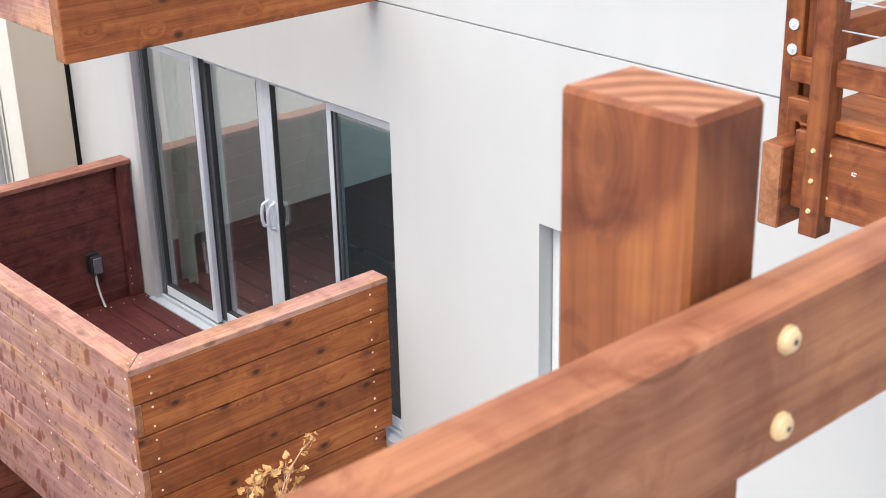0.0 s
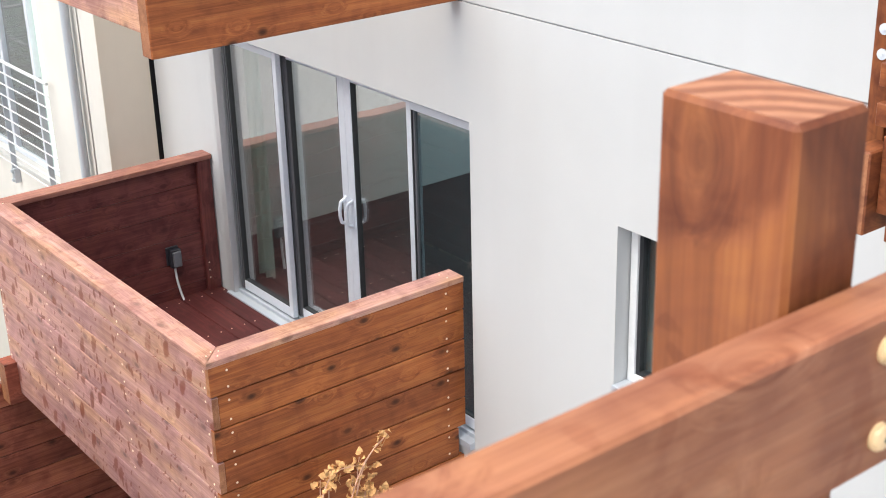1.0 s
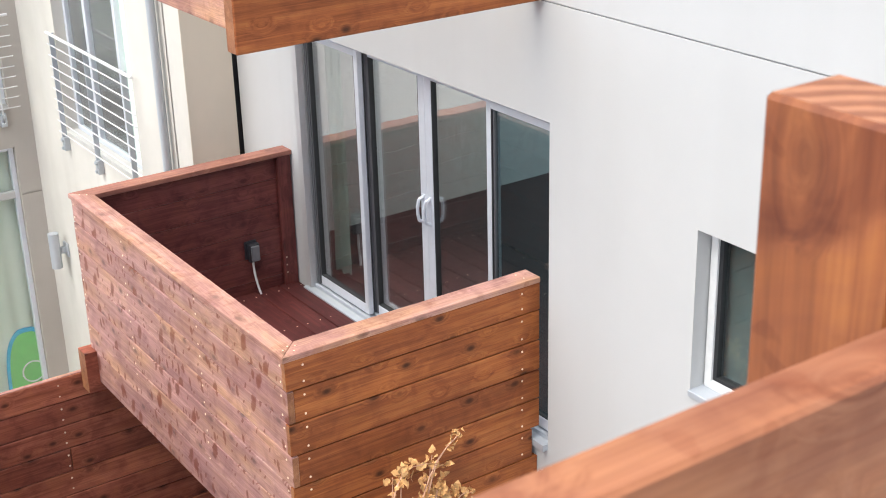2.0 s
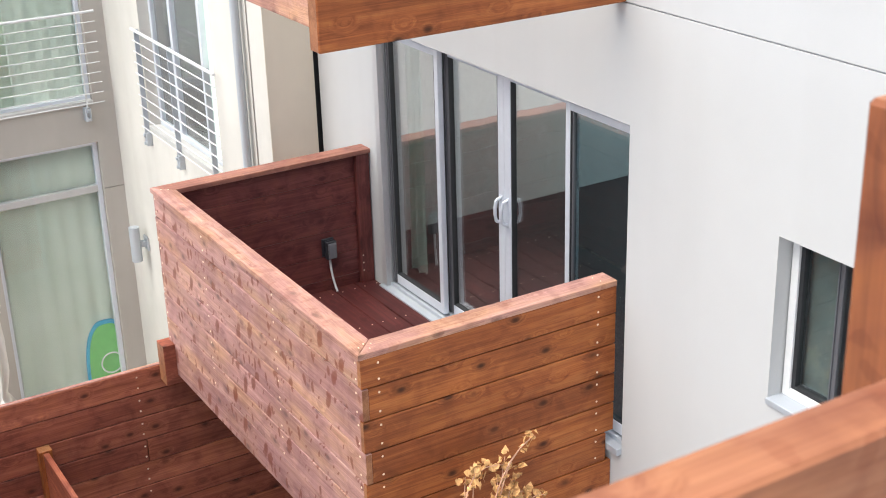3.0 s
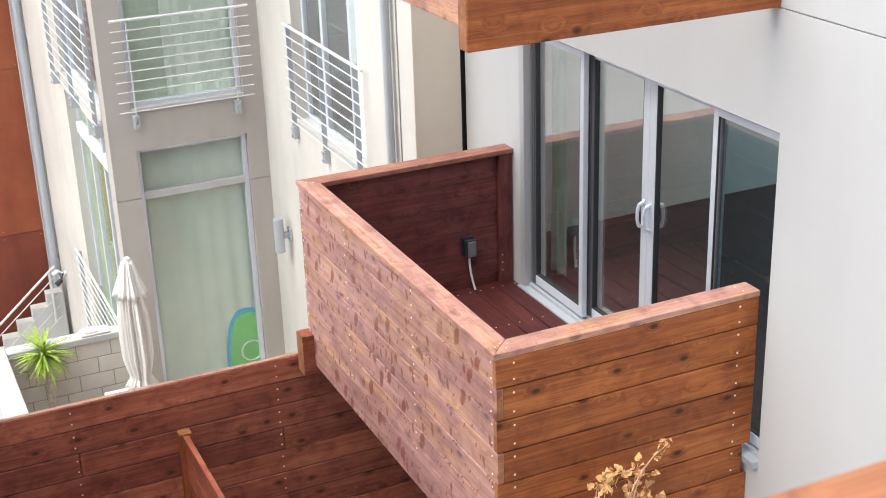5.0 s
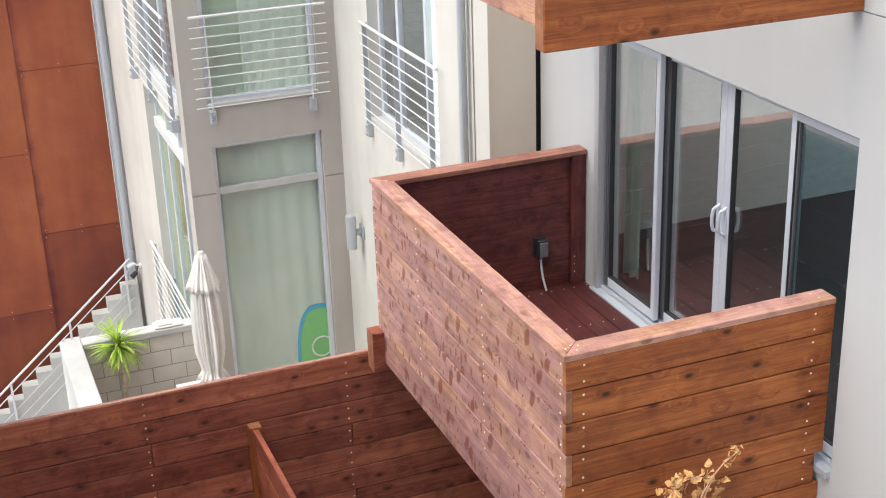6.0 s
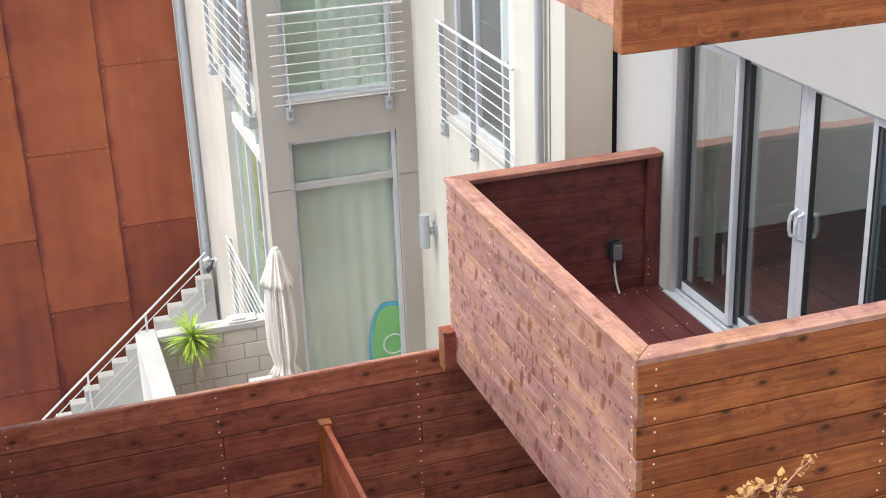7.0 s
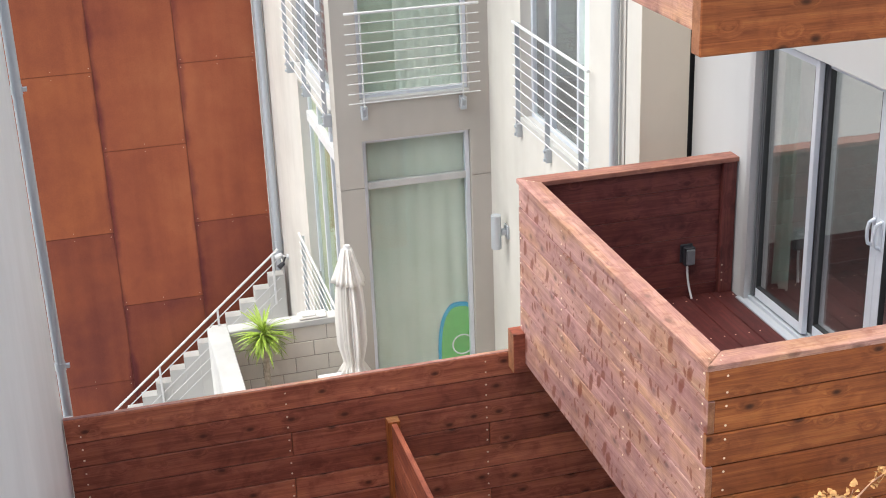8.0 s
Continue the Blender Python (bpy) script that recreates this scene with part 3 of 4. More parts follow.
    # joists and the carrying beams under the deck
    for x in (-0.4, 0.2, 0.8, 1.4):
        lumber("joist", x, x + T, AY + T, -0.004, -0.27, -0.04, "y", d, DARK)
    lumber("beam", -0.885, -0.755, -1.68, -0.004, -0.40, -0.095, "y", d, (WOOD_FENCE, END_SAWN), label="heavy beam end reaching past the planks")
    return d


balcony()


def outlet():
    o = thing("power_outlet", (-0.77, -0.33, 0.3), "black weatherproof outlet box with a grey conduit", "outlet")
    x = INNER + T
    part("box", boxes((x, x + 0.008, -0.415, -0.318, 0.27, 0.41), (x + 0.008, x + 0.05, -0.395, -0.315, 0.255, 0.395), bevel=0.005), BLACK, o)
    part("cover", boxes((x + 0.05, x + 0.068, -0.387, -0.323, 0.267, 0.383), bevel=0.005), plain("grey_cover", (0.13, 0.13, 0.14), 0.3), o)
    bm = bmesh.new()
    pts = [Vector((x + 0.02, -0.362 + 0.02 * t * t, 0.255 - 0.25 * t)) + Vector((0.05 * t * t, 0, 0)) for t in [k / 8 for k in range(9)]]
    for p, q in zip(pts, pts[1:]):
        rod(bm, p, q, 0.008, 8)
    part("conduit", bm, LIGHTGREY, o)


outlet()


# ---- balcony overhead ----
def upper_balcony():
    d = thing("upper_balcony", (0.6, -0.8, 2.6), "underside of the wooden balcony one storey up", "balcony")
    lumber("beam", 2.063, 2.156, -1.732, -0.002, 2.592, 2.88, "y", d, bevel=0.006)
    lumber("fascia", AX0, 2.062, -1.70, -1.70 + T, 2.68, 2.97, "x", d, (WOOD_CAP, END_SAWN))
    lumber("beam", AX0, AX0 + 0.09, -1.66, -0.002, 2.592, 2.88, "y", d)
    # joists added out of view to hold some sky light off the wall
    for x in (-0.42, -0.02, 0.38, 0.78, 1.18, 1.58):
        lumber("joist", x, x + T, -1.66, -0.002, 2.70, 2.88, "y", d)


upper_balcony()


# ---- the near rail and the post ----
def near_rail():
    d = thing("near_railing", (6.87, -3.44, GZ), "thick stained timber post and bolted rail close by", "railing")
    lumber("post", 6.805, 6.946, -3.479, -3.389, GZ, 3.797, "z", d, (WOOD_POST, END), bevel=0.005)
    lumber("rail", 6.951, 7.004, -5.2, -2.2, 3.508, 3.6495, "y", d, (WOOD_RAIL, END), bevel=0.004)
    for z in (3.6185, 3.5405):
        bm = bmesh.new()
        rod(bm, (7.004, -3.4235, z), (7.0075, -3.4235, z), 0.0125, 20)
        rod(bm, (7.0075, -3.4235, z), (7.011, -3.4235, z), 0.0112, 20, 0.0098)
        rod(bm, (7.011, -3.4235, z), (7.013, -3.4235, z), 0.0098, 20, 0.006)
        bolt = part("bolt", bm, BRASS, d, "yellow zinc bolt head", smooth=False)
        bm = bmesh.new()
        rod(bm, (7.0125, -3.4235, z), (7.0134, -3.4235, z), 0.0028, 6)
        part("socket", bm, BLACK, bolt, "dark hexagon socket")


near_rail()


# ---- the other upper deck ----
def side_deck():
    d = thing("side_deck", (5.5, -0.6, 2.6), "corner of a stained wooden deck with cable railing", "deck")
    lumber("beam", 5.249, 5.325, -1.0, -0.002, 2.538, 2.80, "y", d, (WOOD_POST, END_SAWN), bevel=0.005, label="heavy beam with weathered end grain")
    p = lumber("post", 5.385, 5.45, -0.98, -0.905, 2.535, 4.6, "z", d, (WOOD_POST, END_SAWN))
    for z in (2.617, 2.711, 2.805):
        bm = bmesh.new()
        rod(bm, (5.417, -0.981, z), (5.417, -0.988, z), 0.008, 10, 0.005)
        part("bolt", bm, BRASS, p)
    for z in (2.657, 2.79):
        bm = bmesh.new()
        rod(bm, (5.451, -0.94, z), (5.458, -0.94, z), 0.008, 10, 0.005)
        part("bolt", bm, BRASS, p)
    q = lumber("post", 5.215, 5.28, -0.88, -0.815, 2.60, 4.6, "z", d, (WOOD_POST, END_SAWN))
    for z in (3.06, 3.135):
        bm = bmesh.new()
        rod(bm, (5.25, -0.881, z), (5.25, -0.885, z), 0.017, 16)
        rod(bm, (5.25, -0.885, z), (5.25, -0.889, z), 0.006, 6)
        part("washer", bm, ALU, q, "bright round washer")
    for z in (2.86, 2.98):
        lumber("blocking", 5.281, 5.384, -0.93, -0.89, z, z + 0.07, "x", d, (WOOD_POST, END_SAWN))
    lumber("blocking", 5.281, 5.35, -0.86, -0.82, 2.60, 4.6, "z", d, (WOOD_POST, END_SAWN))
    rim = lumber("rim_board", 5.326, 8.8, -0.945, -0.907, 2.60, 2.842, "x", d, (WOOD_POST, END_SAWN))
    part("chalk_mark", boxes((5.528, 5.531, -0.9458, -0.945, 2.747, 2.758), (5.534, 5.543, -0.9458, -0.945, 2.755, 2.758), (5.534, 5.541, -0.9458, -0.945, 2.747, 2.750)), CHALK, rim, "small pale chalk strokes")
    y = -0.93
    while y < -0.03:
        lumber("deck_plank", 5.326, 8.8, y, min(y + 0.139, -0.004), 2.852, 2.89, "x", d)
        y += 0.145
    lumber("lower_rail", 5.451, 8.8, -0.955, -0.917, 3.00, 3.075, "x", d, (WOOD_POST, END_SAWN))
    lumber("lower_rail", 5.255, 5.32, -0.81, -0.004, 3.04, 3.13, "y", d, (WOOD_POST, END_SAWN))
    for z in (3.16, 3.245, 3.33):
        bm = bmesh.new()
        rod(bm, (5.45, -0.94, z), (8.8, -0.94, z), 0.0025, 6)
        part("cable", bm, STEEL, d, "thin steel cable")
    for z in (3.22, 3.31):
        bm = bmesh.new()
        rod(bm, (5.29, -0.85, z), (5.29, -0.004, z), 0.0025, 6)
        part("cable", bm, STEEL, d)


side_deck()


# ---- the fence below ----
def fence():
    d = thing("fence", (-0.95, -3.2, GZ), "tall dark red-brown plank fence with a bright top edge", "fence")
    x = -0.93
    z = -0.31
    k = 0
    while z > -2.6:
        ends = (-4.80, -3.28, -0.1) if k in (2, 4, 5, 8) else (-4.80, -1.82, -0.1) if k in (3, 6) else (-4.80, -0.1)
        for y0, y1 in zip(ends, ends[1:]):
            b = lumber("board", x - T, x + random.uniform(-0.002, 0.002), y0 + 0.0015, y1 - 0.0015, z - 0.181, z, "y", d, FENCE, bevel=0.005, jitter=0.0004)
            screws([(x + 0.001, y + e, z - h) for y, e in ((-4.70, 0), (-3.28, -0.02), (-1.82, -0.02)) if y0 < y + e < y1 for h in (0.05, 0.135)], (1, 0, 0), b)
        z -= 0.187
        k += 1
    lumber("board", x - T, x - 0.002, -4.80, -0.1, GZ, z, "y", d, FENCE)
    # thin pale strip that paints the highlight along the fence's upper edge
    lumber("top_edge", x - T, x - 0.003, -4.80, -0.1, -0.3095, -0.304, "y", d, (WOOD_CAP, END_SAWN), bevel=0.001, label="pale strip for the light caught on the top edge")
    for y in (-4.75, -3.28, -1.82):
        lumber("post", x - T - 0.09, x - T, y - 0.045, y + 0.045, GZ, -0.35, "z", d)


fence()


def side_fence():
    d = thing("side_fence", (0, -2.53, GZ), "lower plank partition meeting the tall fence", "fence")
    z = -0.69
    lumber("post", -0.929, -0.84, -2.60, -2.511, GZ, z + 0.012, "z", d, label="post with a pale sawn top")
    while z > -2.6:
        lumber("board", -0.84, 3.5, -2.575, -2.575 + T, z - 0.184, z, "x", d, FENCE)
        z -= 0.187
    lumber("board", -0.84, 3.5, -2.573, -2.575 + T, GZ, z, "x", d, FENCE)


side_fence()

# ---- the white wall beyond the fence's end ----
lw = part("wall_west", boxes((-1.2, 3.7, -5.1, -4.81, LOW, 3.3)), WHITE_LIFTED, None)
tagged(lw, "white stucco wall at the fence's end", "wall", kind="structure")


def drain_pipe(x, y, r, z0, z1, joints, label):
    d = thing("drain_pipe", (x, y, z0), label, "pipe")
    bm = bmesh.new()
    rod(bm, (x, y, z0), (x, y, z1), r, 20)
    part("pipe", bm, STEEL, d, smooth=False)
    for z in joints:
        bm = bmesh.new()
        rod(bm, (x, y, z - 0.03), (x, y, z + 0.03), r * 1.12, 20)
        box(bm, x - r * 0.5, x + r * 0.5, y, y + r + 0.03, z - 0.012, z + 0.012)
        part("bracket", bm, STEEL, d)


drain_pipe(-1.243, -4.775, 0.033, GZ, 3.3, (1.9, -0.05), "galvanised steel pipe at the white wall's corner")
jb = part("junction_box", boxes((-1.21, -1.12, -4.809, -4.745, -0.52, -0.42), bevel=0.006), WHITEPAINT, None)
tagged(jb, "small white box on the white wall beside a pipe", "box")

# ---- the far building ----
YW, XB, YB, XR, XC = -0.427, -5.345, -2.023, -10.4, -1.50
SCORE = -0.515


def far_walls():
    ob = part("wall_far", boxes(
        (XB - 0.3, -4.3, YW, YW + 0.25, LOW, 6), (-2.55, -1.80, YW, YW + 0.25, LOW, 6), (-1.77, XC - 0.004, YW, YW + 0.25, LOW, 6), (-4.3, -2.55, YW, YW + 0.25, LOW, 0.36),
        (-4.3, -2.55, YW, YW + 0.25, 2.6, 6)), CREAM, None)
    tagged(ob, "cream stucco wall of the neighbouring building", "wall", kind="structure")
    ob = part("wall_return", boxes((XC - 0.25, XC, YW + 0.001, -0.04, LOW, 6)), BEIGE, None)
    tagged(ob, "beige stucco return beside the white wall", "wall", kind="structure")
    ob = part("trim", boxes((-1.80, -1.77, YW + 0.05, YW + 0.1, LOW, 6), (XC - 0.2, XC - 0.03, -0.04, 0.02, LOW, 6)), GASKET, None)
    tagged(ob, "black joint seals between the buildings", "seal", kind="structure")
    x0 = XB - 0.25
    g = 0.005
    rows = []
    for z0, z1 in ((LOW, SCORE - g), (SCORE + g, 6)):
        rows += [(x0, XB, YB, -1.774, z0, z1), (x0, XB, -0.637, YW, z0, z1)]
    rows += [(x0, XB - 0.012, YB + 0.01, -1.774, SCORE - g, SCORE + g), (x0, XB - 0.012, -0.637, YW, SCORE - g, SCORE + g)]
    rows += [(x0, XB, -1.774, -0.637, -0.02, 0.40), (x0, XB, -1.774, -0.637, 2.5, 6), (x0, XB, -1.774, -0.637, LOW, -3.09)]
    bay = thing("wall_bay", (XB, -1.2, LOW), "taupe stucco bay with two tall windows", "wall", kind="structure")
    for row in rows:
        part("panel", boxes(row), TAUPE, bay)
    recess = thing("wall_recess", (-7.7, YB, LOW), "cream stucco wall in the building's recess", "wall", kind="structure")
    for row in ((XR, -7.7, YB, YB + 0.2, LOW, 6), (-7.7, x0, YB, YB + 0.2, 0.08, 0.25), (-7.7, x0, YB, YB + 0.2, 2.5, 6), (-7.7, x0, YB, YB + 0.2, LOW, -3.1)):
        part("panel", boxes(row), CREAM, recess)


far_walls()


def far_room():
    """Plain rooms that close the building behind its windows."""
    ob = part("wall_rooms", boxes((XB - 3.0, XC - 0.26, 3.0, 3.1, LOW, 6), (XC - 0.27, XC - 0.26, YW + 0.25, 3.0, LOW, 6), (XB - 2.2, XB - 2.1, YB + 0.25, 3.0, LOW, 6), (XB - 2.0, XC - 0.3, YW + 0.3, 3.0, 0.0, 0.2), (XB - 2.0, XC - 0.3, YW + 0.3, 3.0, 2.9, 3.0)), INSIDE, None)
    tagged(ob, "dim inner walls of the neighbouring building", "wall", kind="structure")


far_room()


def curtain(name, y0, y1, z0, z1, x, mat, folds, depth, label, axis="y"):
    """A hanging cloth with folds of uneven depth."""
    bm = bmesh.new()
    n = folds * 10
    rows = []
    for k in range(n + 1):
        t = k / n
        d = depth * (math.sin(t * folds * 2 * math.pi) + 0.5 * math.sin(t * folds * 3.3 + 1.7) + 0.6 * noise.noise(Vector((t * folds, x, 3.1))))
        c = []
        for j in range(7):
            u = j / 6
            wob = d * (0.7 + 0.5 * u) + 0.012 * noise.noise(Vector((t * 6, u * 3, y0)))
            a, b = y0 + (y1 - y0) * t + 0.01 * noise.noise(Vector((t * 9, u * 2, 1))), z1 + (z0 - z1) * u
            c.append(bm.verts.new((x + wob, a, b) if axis == "y" else (a, x + wob, b)))
        rows.append(c)
    for r, q in zip(rows, rows[1:]):
        for j in range(6):
            bm.faces.new((r[j], q[j], q[j + 1], r[j + 1]))
    bmesh.ops.solidify(bm, geom=bm.faces[:], thickness=0.004)
    ob = part(name, bm, mat, None, smooth=True)
    return tagged(ob, label, "curtain")


curtain("curtain", -1.705, -0.60, -3.08, 0.03, XB - 0.152, CURTAIN, 6, 0.009, "sheer pale green curtain behind the tall bay window")
curtain("curtain", -1.36, -0.60, 0.35, 2.55, XB - 0.152, CURTAIN, 5, 0.009, "sheer pale green curtain half drawn upstairs")
curtain("curtain", -1.80, -1.34, 0.35, 2.55, XB - 0.17, plain("green_shade", (0.82, 0.90, 0.76), 0.9, 0.06, 3), 2, 0.004, "green-grey roller shade behind the upper bay window")
curtain("curtain", -0.80, -0.60, 0.0, 1.93, 0.36, plain("pale_curtain", (0.62, 0.72, 0.66), 0.9, 0.1, 5), 4, 0.02, "pale gathered curtain just inside the sliding door", "x")


def bay_window(name, z0, z1, bars, label):
    w = thing(name, (XB, -1.2, z0), label, "window", kind="structure")
    x, s = XB - 0.13, 0.045
    a, b = -1.772, -0.639
    fr = part("window_frame", boxes((x, x + 0.07, a, a + s, z0, z1), (x, x + 0.07, b - s, b, z0, z1), (x, x + 0.07, a + s, b - s, z1 - s, z1), (x, x + 0.07, a + s, b - s, z0, z0 + s), bevel=0.003), ALU, w)
    for z in bars:
        part("transom", boxes((x + 0.001, x + 0.075, a + s, b - s, z - 0.035, z + 0.035), bevel=0.003), COPING, fr)
    edges = [z0 + s, *[v for z in bars for v in (z - 0.035, z + 0.035)], z1 - s]
    for lo, hi in zip(edges[::2], edges[1::2]):
        part("pane", boxes((x + 0.03, x + 0.04, a + s, b - s, lo, hi)), GLASS_FAR, w).visible_shadow = False
    if z0 > 0:
        part("window_sill", boxes((x, XB + 0.02, a + 0.001, b - 0.001, z0 - 0.03, z0 + 0.012), bevel=0.004), COPING, w)


bay_window("window_2", -3.09, -0.02, (-0.522,), "tall aluminium bay window with one transom")
bay_window("window_3", 0.40, 2.5, (), "upper bay window behind a steel guard rail")


def guard(name, at, axis, a, b, off, z0, z1, bars, posts, label, flat=0.025):
    """A rail of thin level bars on a few uprights with wall brackets."""
    d = thing(name, at, label, "railing", group="window guard rails")
    p = (lambda u, o, z: (off + o, u, z)) if axis == "y" else (lambda u, o, z: (u, off - o, z))
    bm = bmesh.new()
    rod(bm, p(a, 0, z1), p(b, 0, z1), 0.014, 10)
    part("top_rail", bm, WHITEPAINT, d)
    for k in range(bars):
        z = z0 + (z1 - z0) * k / bars
        bm = bmesh.new()
        rod(bm, p(a, 0, z), p(b, 0, z), 0.0055, 8)
        part("bar", bm, WHITEPAINT, d)
    for u in posts:
        bm = bmesh.new()
        w = flat
        if axis == "y":
            box(bm, off - w, off - 0.004, u - 0.006, u + 0.006, z0 - 0.16, z1, bevel=0.001)
        else:
            box(bm, u - 0.006, u + 0.006, off + 0.004, off + w, z0 - 0.16, z1, bevel=0.001)
        up = part("upright", bm, STEEL if axis == "x" else WHITEPAINT, d)
        bm = bmesh.new()
        if axis == "y":
            box(bm, at[0], off - 0.004, u - 0.03, u + 0.03, z0 - 0.18, z0 - 0.05, bevel=0.004)
            for zz in (-0.155, -0.075):
                rod(bm, (off - 0.006, u, z0 + zz), (off + 0.012, u, z0 + zz), 0.016, 8)
        else:
            box(bm, u - 0.03, u + 0.03, off + 0.004, at[1], z0 - 0.18, z0 - 0.05, bevel=0.004)
            for zz in (-0.155, -0.075):
                rod(bm, (u, off + 0.006, z0 + zz), (u, off - 0.012, z0 + zz), 0.016, 8)
        part("bracket", bm, STEEL, up)


guard("guard_rail", (XB, -1.2, 0.2), "y", -1.90, -0.547, XB + 0.09, 0.402, 1.298, 9, (-1.742, -0.72), "white steel guard rail with nine level bars")
guard("guard_rail", (-3.5, YW, 0.2), "x", -4.36, -2.41, YW - 0.06, 0.365, 1.285, 9, (-4.31, -3.48, -2.64), "white steel guard rail on grey uprights", 0.05)
guard("guard_rail", (-6.7, YB, 0.2), "x", -8.0, -5.42, YB - 0.09, 0.28, 1.28, 9, (-7.9, -6.8, -5.6), "white steel guard rail on the recess wall", 0.05)
guard("guard_rail", (-6.7, YB, -3.0), "x", -7.95, -5.42, YB - 0.09, -2.95, -1.93, 9, (-7.85, -6.7, -5.6), "white steel guard rail near the patio", 0.05)


def wall_window(name, x0, x1, y, z0, z1, splits, bars, back, label):
    """A window in a wall that faces -y, with upright splits and level bars."""
    w = thing(name, ((x0 + x1) / 2, y, z0), label, "window", kind="structure")
    f, s = y + 0.1, 0.05
    fr = part("window_frame", boxes((x0, x0 + s, f, f + 0.06, z0, z1), (x1 - s, x1, f, f + 0.06, z0, z1), (x0 + s, x1 - s, f, f + 0.06, z0, z0 + s), (x0 + s, x1 - s, f, f + 0.06, z1 - s, z1), bevel=0.003), ALU, w)
    for x in splits:
        part("mullion", boxes((x - 0.03, x + 0.03, f - 0.006, f + 0.054, z0 + s, z1 - s), bevel=0.003), ALU, fr)
    for z in bars:
        part("transom", boxes((x0 + s, x1 - s, f - 0.03, f + 0.05, z - 0.06, z + 0.06), bevel=0.003), WHITEPAINT, fr)
    xs = [x0 + s, *splits, x1 - s]
    for k, (a, b) in enumerate(zip(xs, xs[1:])):
        part("pane", boxes((a, b, f + 0.02, f + 0.03, z0 + s, z1 - s)), GLASS_FAR, w).visible_shadow = False
    part("window_sill", boxes((x0, x1, y - 0.015, f, z0 - 0.02, z0 + 0.015), bevel=0.003), COPING, w)
    for k, (a, b, mat) in enumerate(back):
        part("blind", boxes((a, b, f + 0.042, f + 0.05, z0 + 0.05, z1 - 0.05)), mat, w)


SHADE = plain("dark_screen", (0.13, 0.12, 0.13), 0.8, 0.15, 40)
BLIND = plain("olive_blind", (0.30, 0.33, 0.20), 0.8, 0.15, 3)
wall_window("window_4", -4.3, -2.55, YW, 0.36, 2.6, (-3.75, -3.05), (), ((-4.25, -3.75, SHADE), (-3.72, -3.05, SHADE), (-3.02, -2.6, CURTAIN)), "sliding window with a dark screen behind a guard rail")
wall_window("window_5", -7.7, XB - 0.26, YB, -3.1, 0.08, (-7.05, -6.36), (-0.36,), ((-7.65, -6.4, BLIND), (-6.33, -5.62, SHADE)), "tall recess window with olive blinds")
wall_window("window_6", -7.7, XB - 0.26, YB, 0.25, 2.5, (-6.7,), (), ((-7.65, -5.6, SHADE),), "upper recess window with a dark screen")

drain_pipe(-1.875, YW - 0.055, 0.034, LOW, 6, (3.0,), "blue-grey drain pipe on the cream wall")
drain_pipe(-10.2, YB - 0.07, 0.055, LOW, 6, (0.1, -2.9), "galvanised drain pipe beside the rusty wall")


def wall_lamp():
    d = thing("wall_lamp", (-4.81, YW, -0.95), "grey cylindrical up-and-down lamp on the cream wall", "lamp")
    bm = bmesh.new()
    rod(bm, (-4.81, -0.55, -1.145), (-4.81, -0.55, -0.785), 0.052, 24)
    part("body", bm, STEEL, d)
    part("arm", boxes((-4.835, -4.785, -0.50, YW, -1.005, -0.945), (-4.87, -4.75, YW - 0.02, YW, -1.045, -0.905), bevel=0.004), STEEL, d)


wall_lamp()


def flood_lamp():
    d = thing("flood_lamp", (-9.75, YB, -2.95), "small twin-head flood lamp on the cream wall", "lamp")
    bm = bmesh.new()
    rod(bm, (-9.75, YB, -2.95), (-9.75, YB - 0.03, -2.95), 0.04, 14)
    part("base", bm, LIGHTGREY, d)
    for dx, dz in ((-0.065, 0.02), (0.065, -0.06)):
        bm = bmesh.new()
        rod(bm, (-9.75, YB - 0.04, -2.95), (-9.75 + dx, YB - 0.09, -2.95 + dz), 0.01, 8)
        rod(bm, (-9.75 + dx, YB - 0.08, -2.95 + dz), (-9.75 + dx * 1.4, YB - 0.16, -3.0 + dz), 0.028, 12, 0.038)
        part("head", bm, BLACK if dx > 0 else LIGHTGREY, d)


flood_lamp()


# ---- the rusty wall ----
def rust_wall():
    d = thing("wall_rust", (XR, -3.7, GZ), "weathering steel panels, orange rust with dark runs", "wall", kind="structure")
    part("backing", boxes((XR - 0.3, XR - 0.012, -5.35, -2.15, LOW, 6)), plain("dark_rust", (0.2, 0.07, 0.05), 0.9), d)
    cols = ((-5.34, -4.29, 1.97), (-4.285, -3.19, 0.87), (-3.185, -2.15, 1.97))
    for y0, y1, top in cols:
        z = top + 4.5
        while z > LOW:
            z0 = max(z - 2.245, LOW)
            o = random.uniform(0, 0.003)
            p = part("panel", boxes((XR - 0.012, XR + o, y0 + 0.002, y1 - 0.0015, z0 + 0.0015, z - 0.001), bevel=0.001), RUST_SHADED if z < -2.4 else RUST, d)
            for y in (y0 + 0.04, (y0 + y1) / 2, y1 - 0.04):
                for zz in (z0 + 0.05, z - 0.05):
                    if zz < 2.5:
                        laid("screw", SCREW_MESH, p, m=Matrix.Translation((XR + o, y, zz)) @ Matrix.Rotation(radians(90), 4, "Y") @ Matrix.Diagonal((0.0055, 0.0055, 0.5, 1)))
            z -= 2.25


rust_wall()
ob = part("trim", boxes((XR - 0.01, XR + 0.03, -2.147, YB - 0.001, LOW, 6)), COPING, None)
tagged(ob, "pale edge trim beside the rusty wall", "trim", kind="structure")
# added unseen surface that gives the door glass its pale reflection
ob = part("wall_pale", boxes((-13.3, -13, -30, -5.36, LOW, 2.2)), plain("pale_render", (0.76, 0.73, 0.69), 0.9, 0.05, 0.6), None)
